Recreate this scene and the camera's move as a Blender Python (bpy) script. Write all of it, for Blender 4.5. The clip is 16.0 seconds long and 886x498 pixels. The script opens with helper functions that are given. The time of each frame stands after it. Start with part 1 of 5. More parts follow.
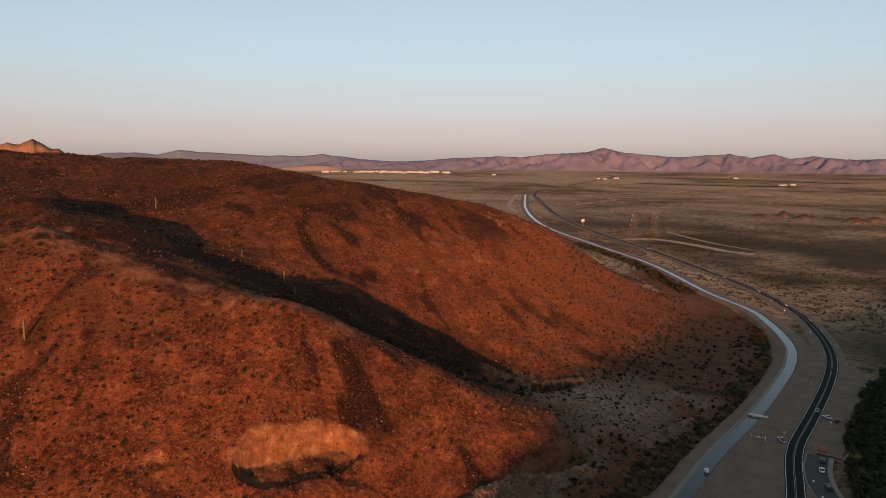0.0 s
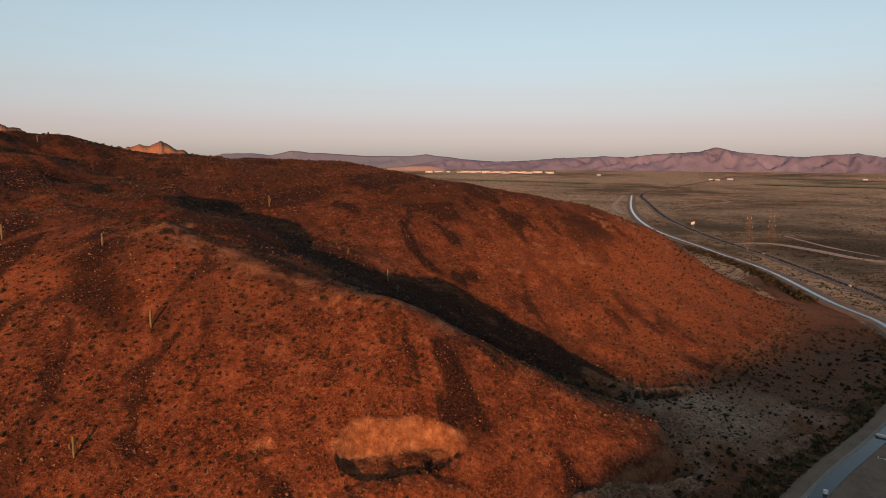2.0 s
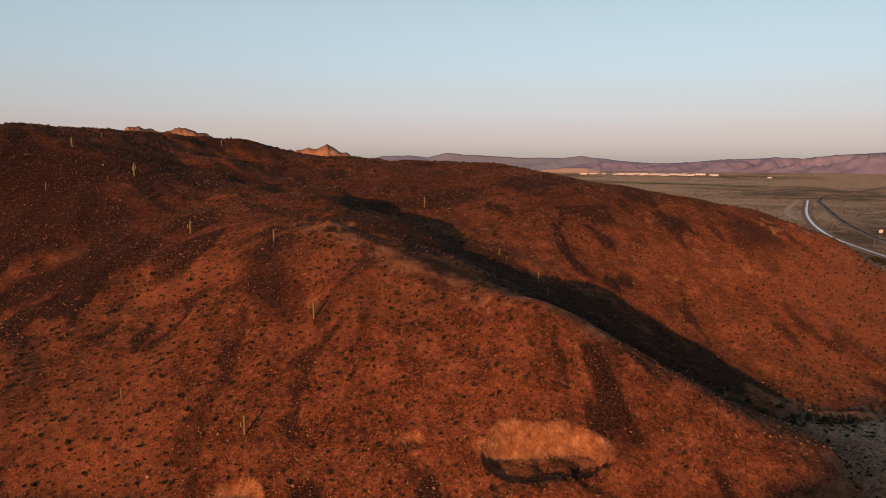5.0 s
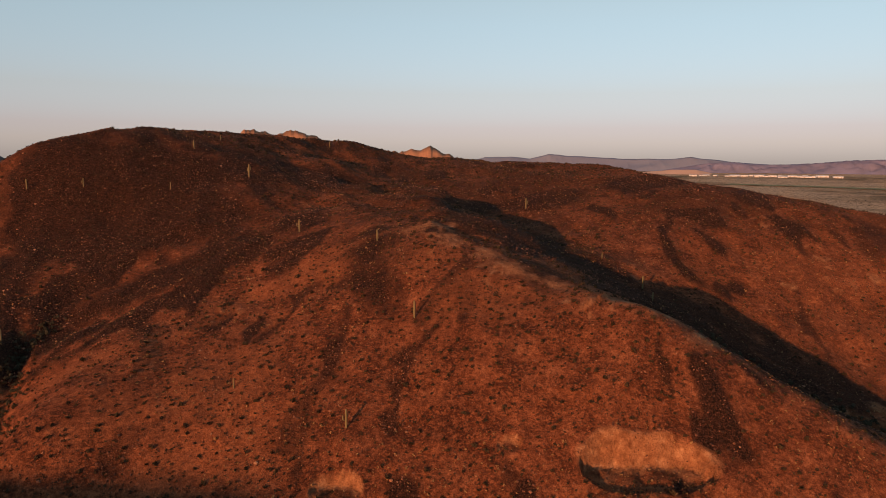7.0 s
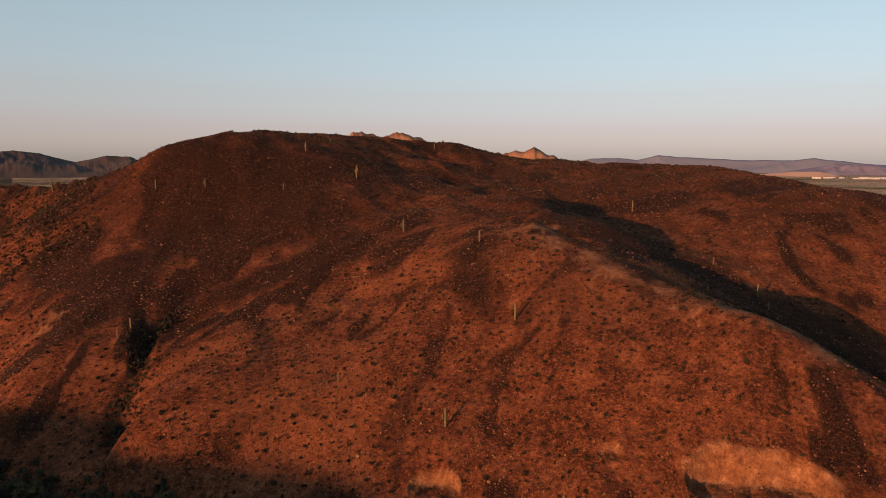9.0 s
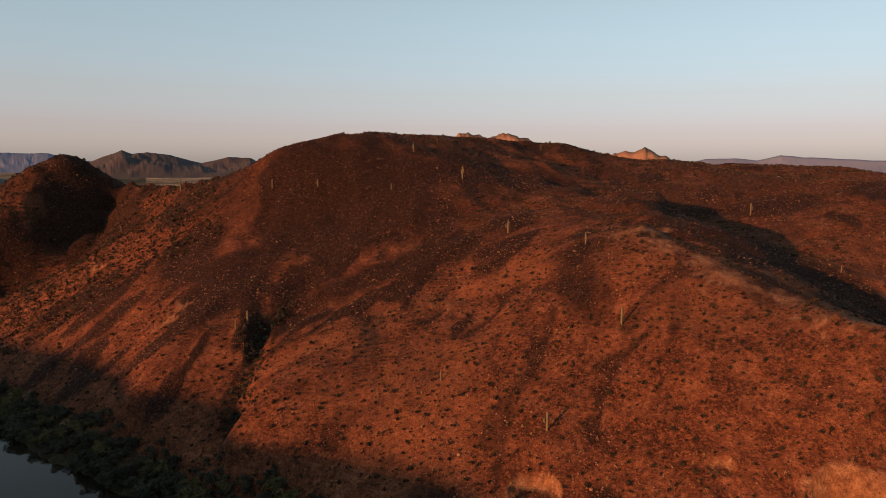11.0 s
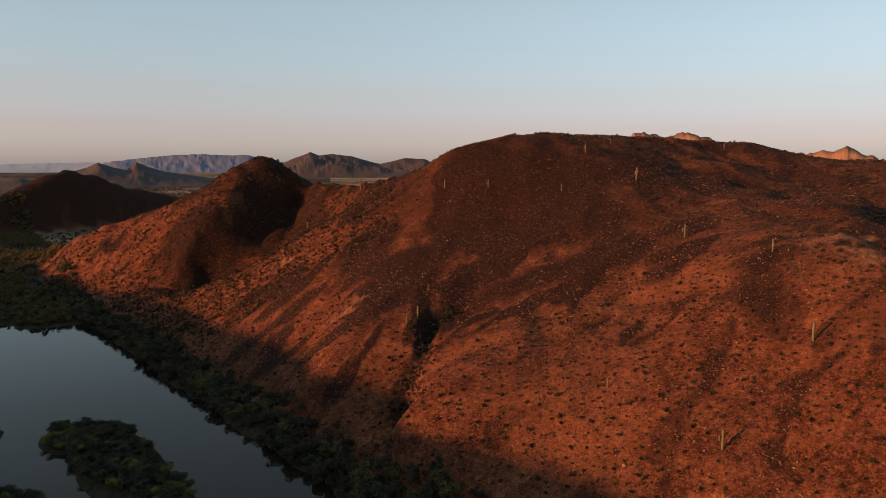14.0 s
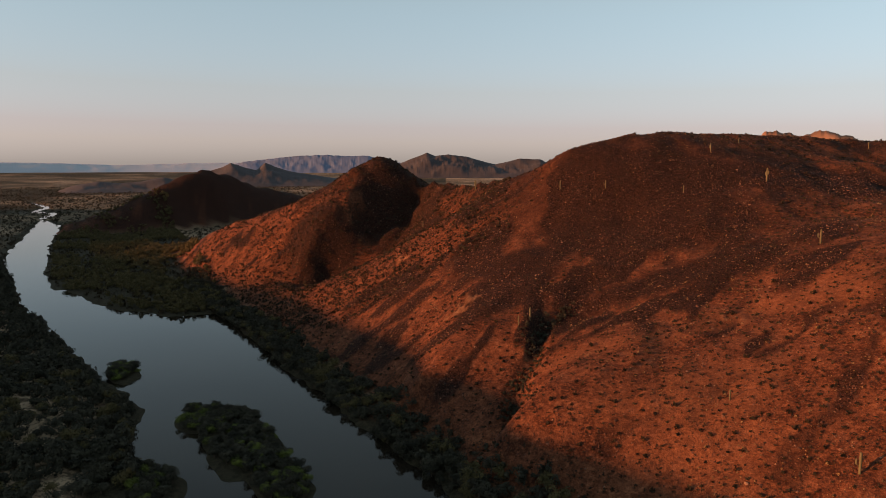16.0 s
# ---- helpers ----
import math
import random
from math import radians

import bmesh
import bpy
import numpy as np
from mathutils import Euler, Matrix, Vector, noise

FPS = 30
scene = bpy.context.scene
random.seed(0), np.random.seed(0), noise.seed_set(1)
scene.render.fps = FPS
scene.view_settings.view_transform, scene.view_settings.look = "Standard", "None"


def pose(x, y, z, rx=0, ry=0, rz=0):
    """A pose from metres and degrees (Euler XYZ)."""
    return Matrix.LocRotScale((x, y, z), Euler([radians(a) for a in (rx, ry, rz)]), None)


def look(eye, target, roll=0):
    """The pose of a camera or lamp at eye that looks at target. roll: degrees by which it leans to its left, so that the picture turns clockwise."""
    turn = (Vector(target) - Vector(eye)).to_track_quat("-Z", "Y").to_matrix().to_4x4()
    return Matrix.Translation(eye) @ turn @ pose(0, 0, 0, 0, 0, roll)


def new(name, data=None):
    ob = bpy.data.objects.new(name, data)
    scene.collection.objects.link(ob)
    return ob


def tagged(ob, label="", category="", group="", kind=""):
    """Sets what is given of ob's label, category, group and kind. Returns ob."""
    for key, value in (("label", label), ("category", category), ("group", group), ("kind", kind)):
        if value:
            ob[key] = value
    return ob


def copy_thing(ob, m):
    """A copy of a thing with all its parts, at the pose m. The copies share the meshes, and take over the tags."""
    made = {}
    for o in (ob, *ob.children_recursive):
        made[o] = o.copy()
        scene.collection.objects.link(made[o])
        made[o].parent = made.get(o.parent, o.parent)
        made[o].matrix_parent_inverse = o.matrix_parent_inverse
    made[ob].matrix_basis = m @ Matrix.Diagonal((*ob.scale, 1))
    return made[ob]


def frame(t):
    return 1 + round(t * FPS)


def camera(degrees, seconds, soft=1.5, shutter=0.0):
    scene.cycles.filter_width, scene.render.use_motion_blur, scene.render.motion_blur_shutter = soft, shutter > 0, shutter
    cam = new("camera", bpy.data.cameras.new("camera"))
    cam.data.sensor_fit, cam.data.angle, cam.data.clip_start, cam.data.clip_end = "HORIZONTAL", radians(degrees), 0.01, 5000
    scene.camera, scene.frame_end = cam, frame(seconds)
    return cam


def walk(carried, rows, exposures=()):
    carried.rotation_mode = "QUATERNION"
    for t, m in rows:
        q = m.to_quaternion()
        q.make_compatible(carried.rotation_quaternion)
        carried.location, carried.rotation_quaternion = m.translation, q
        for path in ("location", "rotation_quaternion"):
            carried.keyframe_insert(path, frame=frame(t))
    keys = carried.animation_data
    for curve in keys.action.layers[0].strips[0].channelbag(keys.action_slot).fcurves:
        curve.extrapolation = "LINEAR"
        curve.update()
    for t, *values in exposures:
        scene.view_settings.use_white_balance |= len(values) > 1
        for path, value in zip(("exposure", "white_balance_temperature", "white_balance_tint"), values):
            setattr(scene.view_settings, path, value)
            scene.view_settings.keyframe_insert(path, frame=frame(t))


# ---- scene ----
# ---- camera ----
cam = camera(64.95, 16.0, soft=0.5)
EYE = Vector((0.0, 0.0, 108.0))


def heading(yaw, pitch, roll):
    """Camera hovering at EYE; yaw to the left of +y, pitch up, roll to the left, in degrees."""
    a, b = radians(yaw), radians(pitch)
    way = Vector((-math.sin(a) * math.cos(b), math.cos(a) * math.cos(b), math.sin(b)))
    return look(EYE, EYE + 100 * way, roll)


TURN = [
    (0, -27.11, -7.33, 0.40), (0.5, -25.01, -7.35, 0.40), (1, -22.91, -7.38, 0.40), (1.5, -20.79, -7.39, 0.38), (2, -18.70, -7.37, 0.34),
    (2.5, -16.61, -7.36, 0.32), (3, -14.51, -7.35, 0.32), (3.5, -12.42, -7.34, 0.30), (4, -10.32, -7.32, 0.27), (6.5, 0.00, -7.24, 0.20),
    (7, 2.12, -7.21, 0.20), (7.5, 4.20, -7.19, 0.21), (8, 6.31, -7.17, 0.21), (8.5, 8.44, -7.15, 0.21), (9, 10.56, -7.12, 0.19),
    (11.5, 21.46, -7.08, 0.13), (12, 23.77, -7.07, 0.11), (12.5, 26.09, -7.06, 0.10), (13, 28.41, -7.06, 0.10), (13.5, 30.73, -7.05, 0.09),
    (14, 33.07, -7.05, 0.09), (14.5, 35.43, -7.03, 0.10), (15, 37.77, -7.02, 0.11), (15.5, 40.11, -7.03, 0.11), (16, 42.46, -7.03, 0.11),
]
walk(cam, [(t, heading(yaw, pitch, roll)) for t, yaw, pitch, roll in TURN], exposures=[(0.0, 1.55), (9.0, 1.58), (16.0, 1.7)])

# ---- world and sun ----
SUN_EL, SUN_AZ = radians(5.5), radians(151.0)   # low evening sun behind the camera; azimuth to the left of +y
to_sun = Vector((-math.sin(SUN_AZ) * math.cos(SUN_EL), math.cos(SUN_AZ) * math.cos(SUN_EL), math.sin(SUN_EL)))
world = bpy.data.worlds.new("evening_sky")
world.use_nodes = True
scene.world = world
sky = world.node_tree.nodes.new("ShaderNodeTexSky")
sky.sky_type = "NISHITA"
sky.sun_disc = False
sky.sun_elevation = SUN_EL
sky.sun_rotation = math.atan2(to_sun.x, to_sun.y)
sky.altitude = 500
sky.air_density, sky.dust_density, sky.ozone_density = 1.0, 1.0, 4.0
background = world.node_tree.nodes["Background"]
background.inputs["Strength"].default_value = 0.125


def sky_node(kind, operation=None):
    n = world.node_tree.nodes.new("ShaderNode" + kind)
    if operation:
        n.operation = operation
    return n


# the sky pales from clear blue to dusty rose as its own red outgrows its blue; haze evens out its brightness
split, redness, even = sky_node("SeparateColor"), sky_node("Math", operation="DIVIDE"), sky_node("Math", operation="POWER")
even.inputs[1].default_value = 0.6
hue = sky_node("ValToRGB")
hue.color_ramp.elements.new(0.5)
hue.color_ramp.elements.new(0.5)
for element, (place, tone) in zip(hue.color_ramp.elements, ((0.20, (0.93, 1.20, 1.36)), (0.34, (0.967, 1.03, 1.05)), (0.66, (1.02, 0.905, 0.87)), (1.0, (1.08, 0.92, 0.83)))):
    element.position, element.color = place, (*tone, 1)
dusk = sky_node("VectorMath", operation="MULTIPLY")
for a, b in ((sky.outputs["Color"], split.inputs["Color"]), (split.outputs["Red"], redness.inputs[0]), (split.outputs["Blue"], redness.inputs[1]), (redness.outputs["Value"], hue.inputs["Fac"]),
             (split.outputs["Green"], even.inputs[0]), (hue.outputs["Color"], dusk.inputs[0]), (even.outputs["Value"], dusk.inputs[1]), (dusk.outputs["Vector"], background.inputs["Color"])):
    world.node_tree.links.new(a, b)
sun_data = bpy.data.lights.new("sun", "SUN")
sun_data.energy, sun_data.angle, sun_data.color = 3.0, radians(0.5), (1.0, 0.395, 0.145)
sun = new("sun", sun_data)
sun.matrix_world = look(to_sun * 1000, (0, 0, 0))

# ---- materials ----
def shader(name, rough=0.9, metal=0.0, spec=0.3):
    m = bpy.data.materials.new(name)
    m.use_nodes = True
    b = m.node_tree.nodes["Principled BSDF"]
    b.inputs["Roughness"].default_value = rough
    b.inputs["Metallic"].default_value = metal
    b.inputs["Specular IOR Level"].default_value = spec
    return m, m.node_tree, b


def nd(tree, kind, **values):
    n = tree.nodes.new("ShaderNode" + kind)
    for k, v in values.items():
        n.inputs[k.replace("_", " ")].default_value = v
    return n


def coords(tree):
    return nd(tree, "NewGeometry").outputs["Position"]


def grain(tree, scale, detail=4.0, rough=0.6, where=None):
    n = nd(tree, "TexNoise", Scale=scale, Detail=detail, Roughness=rough)
    tree.links.new(where or coords(tree), n.inputs["Vector"])
    return n.outputs["Fac"]


def ramp(tree, fac, stops):
    n = nd(tree, "ValToRGB")
    while len(n.color_ramp.elements) < len(stops):
        n.color_ramp.elements.new(0.5)
    for e, (p, c) in zip(n.color_ramp.elements, stops):
        e.position, e.color = p, (c, c, c, 1) if isinstance(c, (int, float)) else (*c, 1)
    tree.links.new(fac, n.inputs["Fac"])
    return n.outputs["Color"]


def mix(tree, fac, a, b, kind="MIX"):
    n = tree.nodes.new("ShaderNodeMix")
    n.data_type, n.blend_type = "RGBA", kind
    for socket, value in ((n.inputs["Factor"], fac), (n.inputs["A"], a), (n.inputs["B"], b)):
        if isinstance(value, (int, float)):
            socket.default_value = value
        elif isinstance(value, tuple):
            socket.default_value = (*value, 1)
        else:
            tree.links.new(value, socket)
    return n.outputs["Result"]


def calc(tree, op, a, b=0.0):
    n = tree.nodes.new("ShaderNodeMath")
    n.operation = op
    for socket, value in zip(n.inputs, (a, b)):
        if isinstance(value, (int, float)):
            socket.default_value = value
        else:
            tree.links.new(value, socket)
    return n.outputs["Value"]


def mask(tree, name):
    n = tree.nodes.new("ShaderNodeAttribute")
    n.attribute_name = name
    return n.outputs["Fac"]


def relief(tree, b, height, strength, distance):
    n = nd(tree, "Bump", Strength=strength, Distance=distance)
    tree.links.new(height, n.inputs["Height"])
    tree.links.new(n.outputs["Normal"], b.inputs["Normal"])


def plain_material(name, colour, rough=0.9, vary=0.25, scale=3.0, metal=0.0, spec=0.3, bump=0.0, each=0.0):
    m, t, b = shader(name, rough, metal, spec)
    dark, light = tuple(c * (1 - vary) for c in colour), tuple(min(1, c * (1 + vary)) for c in colour)
    g = mix(t, 0.5, ramp(t, grain(t, scale), [(0.3, 0.0), (0.7, 1.0)]), ramp(t, grain(t, scale * 0.13), [(0.3, 0.0), (0.7, 1.0)]))
    col = mix(t, g, dark, light)
    if each:
        info = nd(t, "ObjectInfo")
        col = mix(t, each, col, mix(t, info.outputs["Random"], tuple(c * 0.45 for c in colour), tuple(min(1, c * 1.6) for c in colour)))
    t.links.new(col, b.inputs["Base Color"])
    if bump:
        relief(t, b, grain(t, scale * 2), bump, 0.05)
    return m


def ground_material():
    m, t, b = shader("desert_ground", 0.95, 0.0, 0.1)
    pos = coords(t)
    big, mid, fine, grit = grain(t, 0.018, 5, 0.6, pos), grain(t, 0.10, 5, 0.6, pos), grain(t, 0.55, 4, 0.65, pos), grain(t, 2.6, 3, 0.7, pos)
    speck = ramp(t, mix(t, 0.6, fine, grit), [(0.44, 0.0), (0.56, 1.0)])
    rubble = ramp(t, grain(t, 1.3, 3, 0.7, pos), [(0.50, 0.0), (0.56, 1.0)])
    soil = ramp(t, mix(t, 0.3, mid, fine), [(0.36, (0.070, 0.0205, 0.0098)), (0.46, (0.108, 0.034, 0.0158)), (0.56, (0.150, 0.050, 0.0235)), (0.66, (0.24, 0.092, 0.045))])
    red = mix(t, speck, mix(t, 0.42, soil, (0.024, 0.009, 0.0055)), mix(t, 0.35, soil, (0.27, 0.108, 0.053)))
    red = mix(t, calc(t, "MULTIPLY", rubble, ramp(t, mid, [(0.40, 0.85), (0.56, 0.15)])), red, (0.034, 0.013, 0.0078))
    red = mix(t, calc(t, "MULTIPLY", mask(t, "sandy_lit"), 0.75), red, mix(t, speck, (0.145, 0.051, 0.0235), (0.22, 0.083, 0.039)))
    stone = mix(t, mix(t, 0.5, speck, rubble), (0.009, 0.0045, 0.0035), (0.058, 0.024, 0.015))
    rocky = mask(t, "rocky")
    hill = mix(t, rocky, red, stone)
    flat = mix(t, ramp(t, big, [(0.38, 0.0), (0.62, 1.0)]), (0.21, 0.130, 0.076), (0.42, 0.275, 0.17))
    flat = mix(t, ramp(t, grain(t, 0.006, 4, 0.6, pos), [(0.44, 0.0), (0.55, 0.75)]), flat, (0.075, 0.062, 0.034))
    flat = mix(t, ramp(t, grain(t, 0.0017, 5, 0.6, pos), [(0.40, 0.0), (0.54, 0.8)]), flat, (0.50, 0.36, 0.24))
    flat = mix(t, ramp(t, mid, [(0.52, 0.0), (0.60, 0.85)]), flat, (0.07, 0.054, 0.033))
    flat = mix(t, ramp(t, fine, [(0.52, 0.0), (0.60, 0.8)]), flat, (0.045, 0.038, 0.022))
    flat = mix(t, mask(t, "brush_shade"), flat, mix(t, speck, (0.016, 0.015, 0.009), (0.06, 0.05, 0.03)))
    col = mix(t, mask(t, "hill"), flat, hill)
    wall = grain(t, 0.35, 5, 0.6, pos)
    pale = ramp(t, mix(t, 0.3, wall, grit), [(0.34, (0.105, 0.045, 0.023)), (0.46, (0.175, 0.080, 0.041)), (0.56, (0.235, 0.118, 0.063)), (0.68, (0.34, 0.20, 0.118))])
    col = mix(t, mask(t, "cut"), col, pale)
    grey = mix(t, speck, (0.15, 0.090, 0.064), (0.44, 0.30, 0.225))
    col = mix(t, mask(t, "gravel"), col, grey)
    t.links.new(col, b.inputs["Base Color"])
    relief(t, b, mix(t, 0.4, mix(t, 0.4, fine, rubble), grit), 1.0, 0.7)
    return m


MAT_GROUND = ground_material()


def water_material(name, colour, rough, gloss=0.5):
    m, t, b = shader(name, rough, 0.0, gloss)
    b.inputs["IOR"].default_value = 1.33
    t.links.new(mix(t, ramp(t, grain(t, 0.012, 3), [(0.4, 0.0), (0.62, 1.0)]), colour, tuple(c * 1.8 for c in colour)), b.inputs["Base Color"])
    relief(t, b, grain(t, 0.6, 3), 0.08, 0.05)
    return m


MAT_RIVER = water_material("river_water", (0.011, 0.0085, 0.006), 0.04, 0.26)
MAT_CANAL = water_material("canal_water", (0.008, 0.014, 0.026), 0.12, 0.5)
MAT_ASPHALT = plain_material("asphalt", (0.018, 0.018, 0.019), 0.95, 0.3, 2.0, spec=0.08)
MAT_DIRT = plain_material("graded_dirt", (0.15, 0.102, 0.076), 0.95, 0.38, 0.9, bump=0.5)
MAT_CONCRETE = plain_material("canal_concrete", (0.19, 0.17, 0.15), 0.85, 0.2, 0.5)
MAT_WHITE = plain_material("road_paint", (0.75, 0.74, 0.70), 0.7, 0.1, 4.0)
MAT_YELLOW = plain_material("worn_road_paint", (0.30, 0.28, 0.24), 0.7, 0.1, 4.0)


# ---- terrain ----
def at(az, el, dist):
    """A place seen from the camera's hover point: degrees left of +y, degrees up, metres over the ground."""
    a = radians(az)
    return (-dist * math.sin(a), dist * math.cos(a), 108 + dist * math.tan(radians(el)))


def spline(points, step):
    """A smooth line through the points, one place about every step metres."""
    p = np.array(points, float)
    p = np.vstack([2 * p[0] - p[1], p, 2 * p[-1] - p[-2]])
    out = []
    for i in range(1, len(p) - 2):
        n = max(2, int(np.linalg.norm(p[i + 1, :2] - p[i, :2]) / step))
        for u in np.arange(n) / n:
            out.append(0.5 * (2 * p[i] + (p[i + 1] - p[i - 1]) * u + (2 * p[i - 1] - 5 * p[i] + 4 * p[i + 1] - p[i + 2]) * u ** 2
                              + (3 * p[i] - p[i - 1] - 3 * p[i + 1] + p[i + 2]) * u ** 3))
    return np.array(out + [p[-2]])


# the hill's crest lines and gullies
FAR_RIDGE = [at(*q) for q in [(-44.4, -10.2, 546), (-42.1, -9.4, 531), (-39.4, -7.94, 516), (-37.1, -6.41, 516), (-35.3, -5.31, 505), (-32.9, -4.66, 503),
             (-30.6, -3.63, 504), (-26.9, -3.1, 498), (-23.2, -2.43, 495), (-18.6, -1.67, 497), (-14.2, -0.87, 527), (-11.6, -0.48, 545), (-7.2, -0.19, 590)]]
SADDLE = [at(*q) for q in [(-7.2, -0.19, 590), (-4.6, -0.62, 610), (-1.9, -0.62, 610), (1.5, 0.26, 600), (5.1, -0.15, 590)]]
SUMMIT = [at(*q) for q in [(5.1, -0.15, 590), (8.3, 1.25, 560), (12.3, 1.72, 540), (18.4, 2.09, 520), (23.3, 2.31, 500), (27.4, 2.30, 470),
          (28.4, 1.75, 460), (32.0, 1.29, 455), (34.4, -0.30, 450)]]
WEST_CREST = [at(*q) for q in [(34.4, -0.30, 450), (37.3, -1.0, 490), (39.5, -1.34, 540), (42.0, -1.42, 600), (43.3, -0.54, 630), (46.4, 0.67, 645),
              (49.8, -0.19, 640), (51.4, -1.56, 650), (55.2, -3.34, 690), (58.7, -4.4, 750), (61.5, -5.6, 820), (63.3, -6.6, 894)]]
NEAR_SPUR = [at(*q) for q in [(2.9, -4.7, 330), (-0.7, -7.96, 285), (-5.3, -10.6, 267), (-10.4, -11.1, 260), (-14.8, -11.74, 255), (-19.4, -14.15, 253),
             (-24.1, -16.5, 250), (-30.4, -18.7, 254), (-35.7, -21.6, 248)]]
SPUR_BACK = [at(*q) for q in [(2.9, -4.7, 330), (5.5, -3.6, 400), (9.0, -1.6, 480), (12.3, 1.0, 532)]]
EAST_GULLY = [at(*q) for q in [(-1.5, -4.4, 420), (-6.3, -7.1, 345), (-10.5, -8.9, 325), (-14.8, -11.4, 314), (-19.4, -14.0, 308), (-24.0, -16.3, 305),
              (-28.9, -17.9, 305), (-33.0, -18.7, 306), (-37.5, -18.2, 318)]]
WEST_SPUR = [at(*q) for q in [(34.6, -0.9, 449), (40.0, -3.4, 462), (44.2, -5.6, 480), (48.6, -8.0, 505), (53.0, -9.4, 545)]]
WEST_GULLY = [at(*q) for q in [(28.0, -4.6, 400), (30.0, -9.6, 340), (34.6, -13.2, 305), (34.8, -16.0, 285), (36.2, -18.2, 268), (36.3, -20.5, 253)]]
NEAR_WEST = [at(*q) for q in [(3.1, -5.1, 326), (6.5, -5.9, 320), (9.8, -6.9, 314), (14.0, -9.2, 304), (18.1, -11.5, 292), (23.0, -13.2, 280), (27.0, -14.5, 270), (31.0, -16.2, 258),
             (34.0, -18.0, 246), (36.0, -20.6, 234)]]
HOLLOW = [at(*q) for q in [(13.0, -5.4, 400), (19.0, -7.4, 372), (24.0, -9.9, 346), (29.0, -12.2, 322), (32.5, -13.8, 308)]]
MID_WEST = [at(*q) for q in [(33.5, -5.5, 400), (36.5, -9.8, 345), (40.5, -13.5, 310), (44.0, -16.5, 290)]]
NORTH_GULLY = [at(*q) for q in [(40.0, -3.9, 505), (43.0, -5.6, 530)]]
NORTH_RIB = [at(*q) for q in [(48.5, -0.5, 642), (50.5, -2.4, 612), (52.0, -4.4, 588), (53.5, -6.4, 577), (55.2, -8.2, 585)]]
NORTH_HOLLOW = [at(*q) for q in [(44.2, -2.4, 645), (45.3, -4.4, 605), (47.0, -6.4, 570), (49.0, -8.1, 552), (51.2, -9.0, 558)]]
NORTH_FLANK = [at(*q) for q in [(47.2, -1.9, 625), (48.6, -4.2, 600), (50.4, -6.4, 576), (52.3, -8.2, 570)]]
SIDE_GULLY = [at(*q) for q in [(38.0, -6.5, 420), (41.5, -10.5, 365), (44.5, -13.8, 325), (46.0, -16.2, 305)]]
LOWER_GULLY = [at(*q) for q in [(45.5, -9.6, 440), (48.5, -11.0, 415), (51.5, -13.4, 385)]]
HEAD_FILL = [(-86, 473), (-50, 440), (-14, 372), (12, 345)]
NORTH_DRAW = [(-443, 450), (-433, 412), (-424, 366), (-430, 345)]
WEST_DRAW = [(-505, 392), (-490, 360), (-470, 318)]
TOE = [(-800, 402, 3), (-661, 338, 3), (-528, 300, 4), (-448, 278, 4), (-347, 244, 5), (-279, 225, 5), (-224, 212, 5), (-170, 190, 4), (-135, 176, 4), (-80, 172, 3),
       (0, 172, 4), (60, 175, 4), (110, 185, 4), (150, 192, 5), (178, 205, 4), (205, 258, 4), (262, 285, 4), (330, 330, 3), (405, 400, 3), (440, 470, 1), (470, 560, 0)]
BACK_TOE = [(520, 700, 0), (380, 820, 0), (150, 900, 0), (-150, 900, 0), (-400, 800, 0), (-560, 640, 0), (-750, 520, 0)]
RIM = [(-900, 330, -8), (-640, 250, -8), (-380, 150, -10), (-200, 110, -12), (0, 100, -12), (140, 120, -12), (260, 180, -10), (420, 300, -10), (540, 450, -10),
       (620, 750, -10), (300, 1000, -12), (-200, 1000, -12), (-600, 850, -12), (-950, 560, -10)]


def behind(line, back, drop):
    """The far flank of a crest line."""
    return [(x * (1 + back / math.hypot(x, y)), y * (1 + back / math.hypot(x, y)), z - drop) for x, y, z in line]


CONTROL = np.vstack([spline(line, step) for line, step in ((FAR_RIDGE, 22), (SADDLE, 25), (SUMMIT, 22), (WEST_CREST, 25), (NEAR_SPUR, 14), (SPUR_BACK, 25),
                     (EAST_GULLY, 16), (WEST_SPUR, 22), (WEST_GULLY, 18), (NEAR_WEST, 20), (MID_WEST, 20), (NORTH_GULLY, 22), (NORTH_RIB, 16), (NORTH_HOLLOW, 18), (NORTH_FLANK, 18), (TOE, 25), (BACK_TOE, 60), (RIM, 80),
                     (behind(FAR_RIDGE[:-1], 45, 13), 40), (behind(SADDLE, 60, 9), 50), (behind(SUMMIT[1:], 60, 14), 40), (behind(WEST_CREST, 50, 15), 45))])
gap = np.linalg.norm(CONTROL[:, None, :2] - CONTROL[None, :, :2], axis=2)
WEIGHTS = np.linalg.solve(np.vstack([np.hstack([-gap + 3.0 * np.eye(len(gap)), np.ones((len(gap), 1))]), np.hstack([np.ones((1, len(gap))), [[0]]])]),
                          np.append(CONTROL[:, 2], 0))


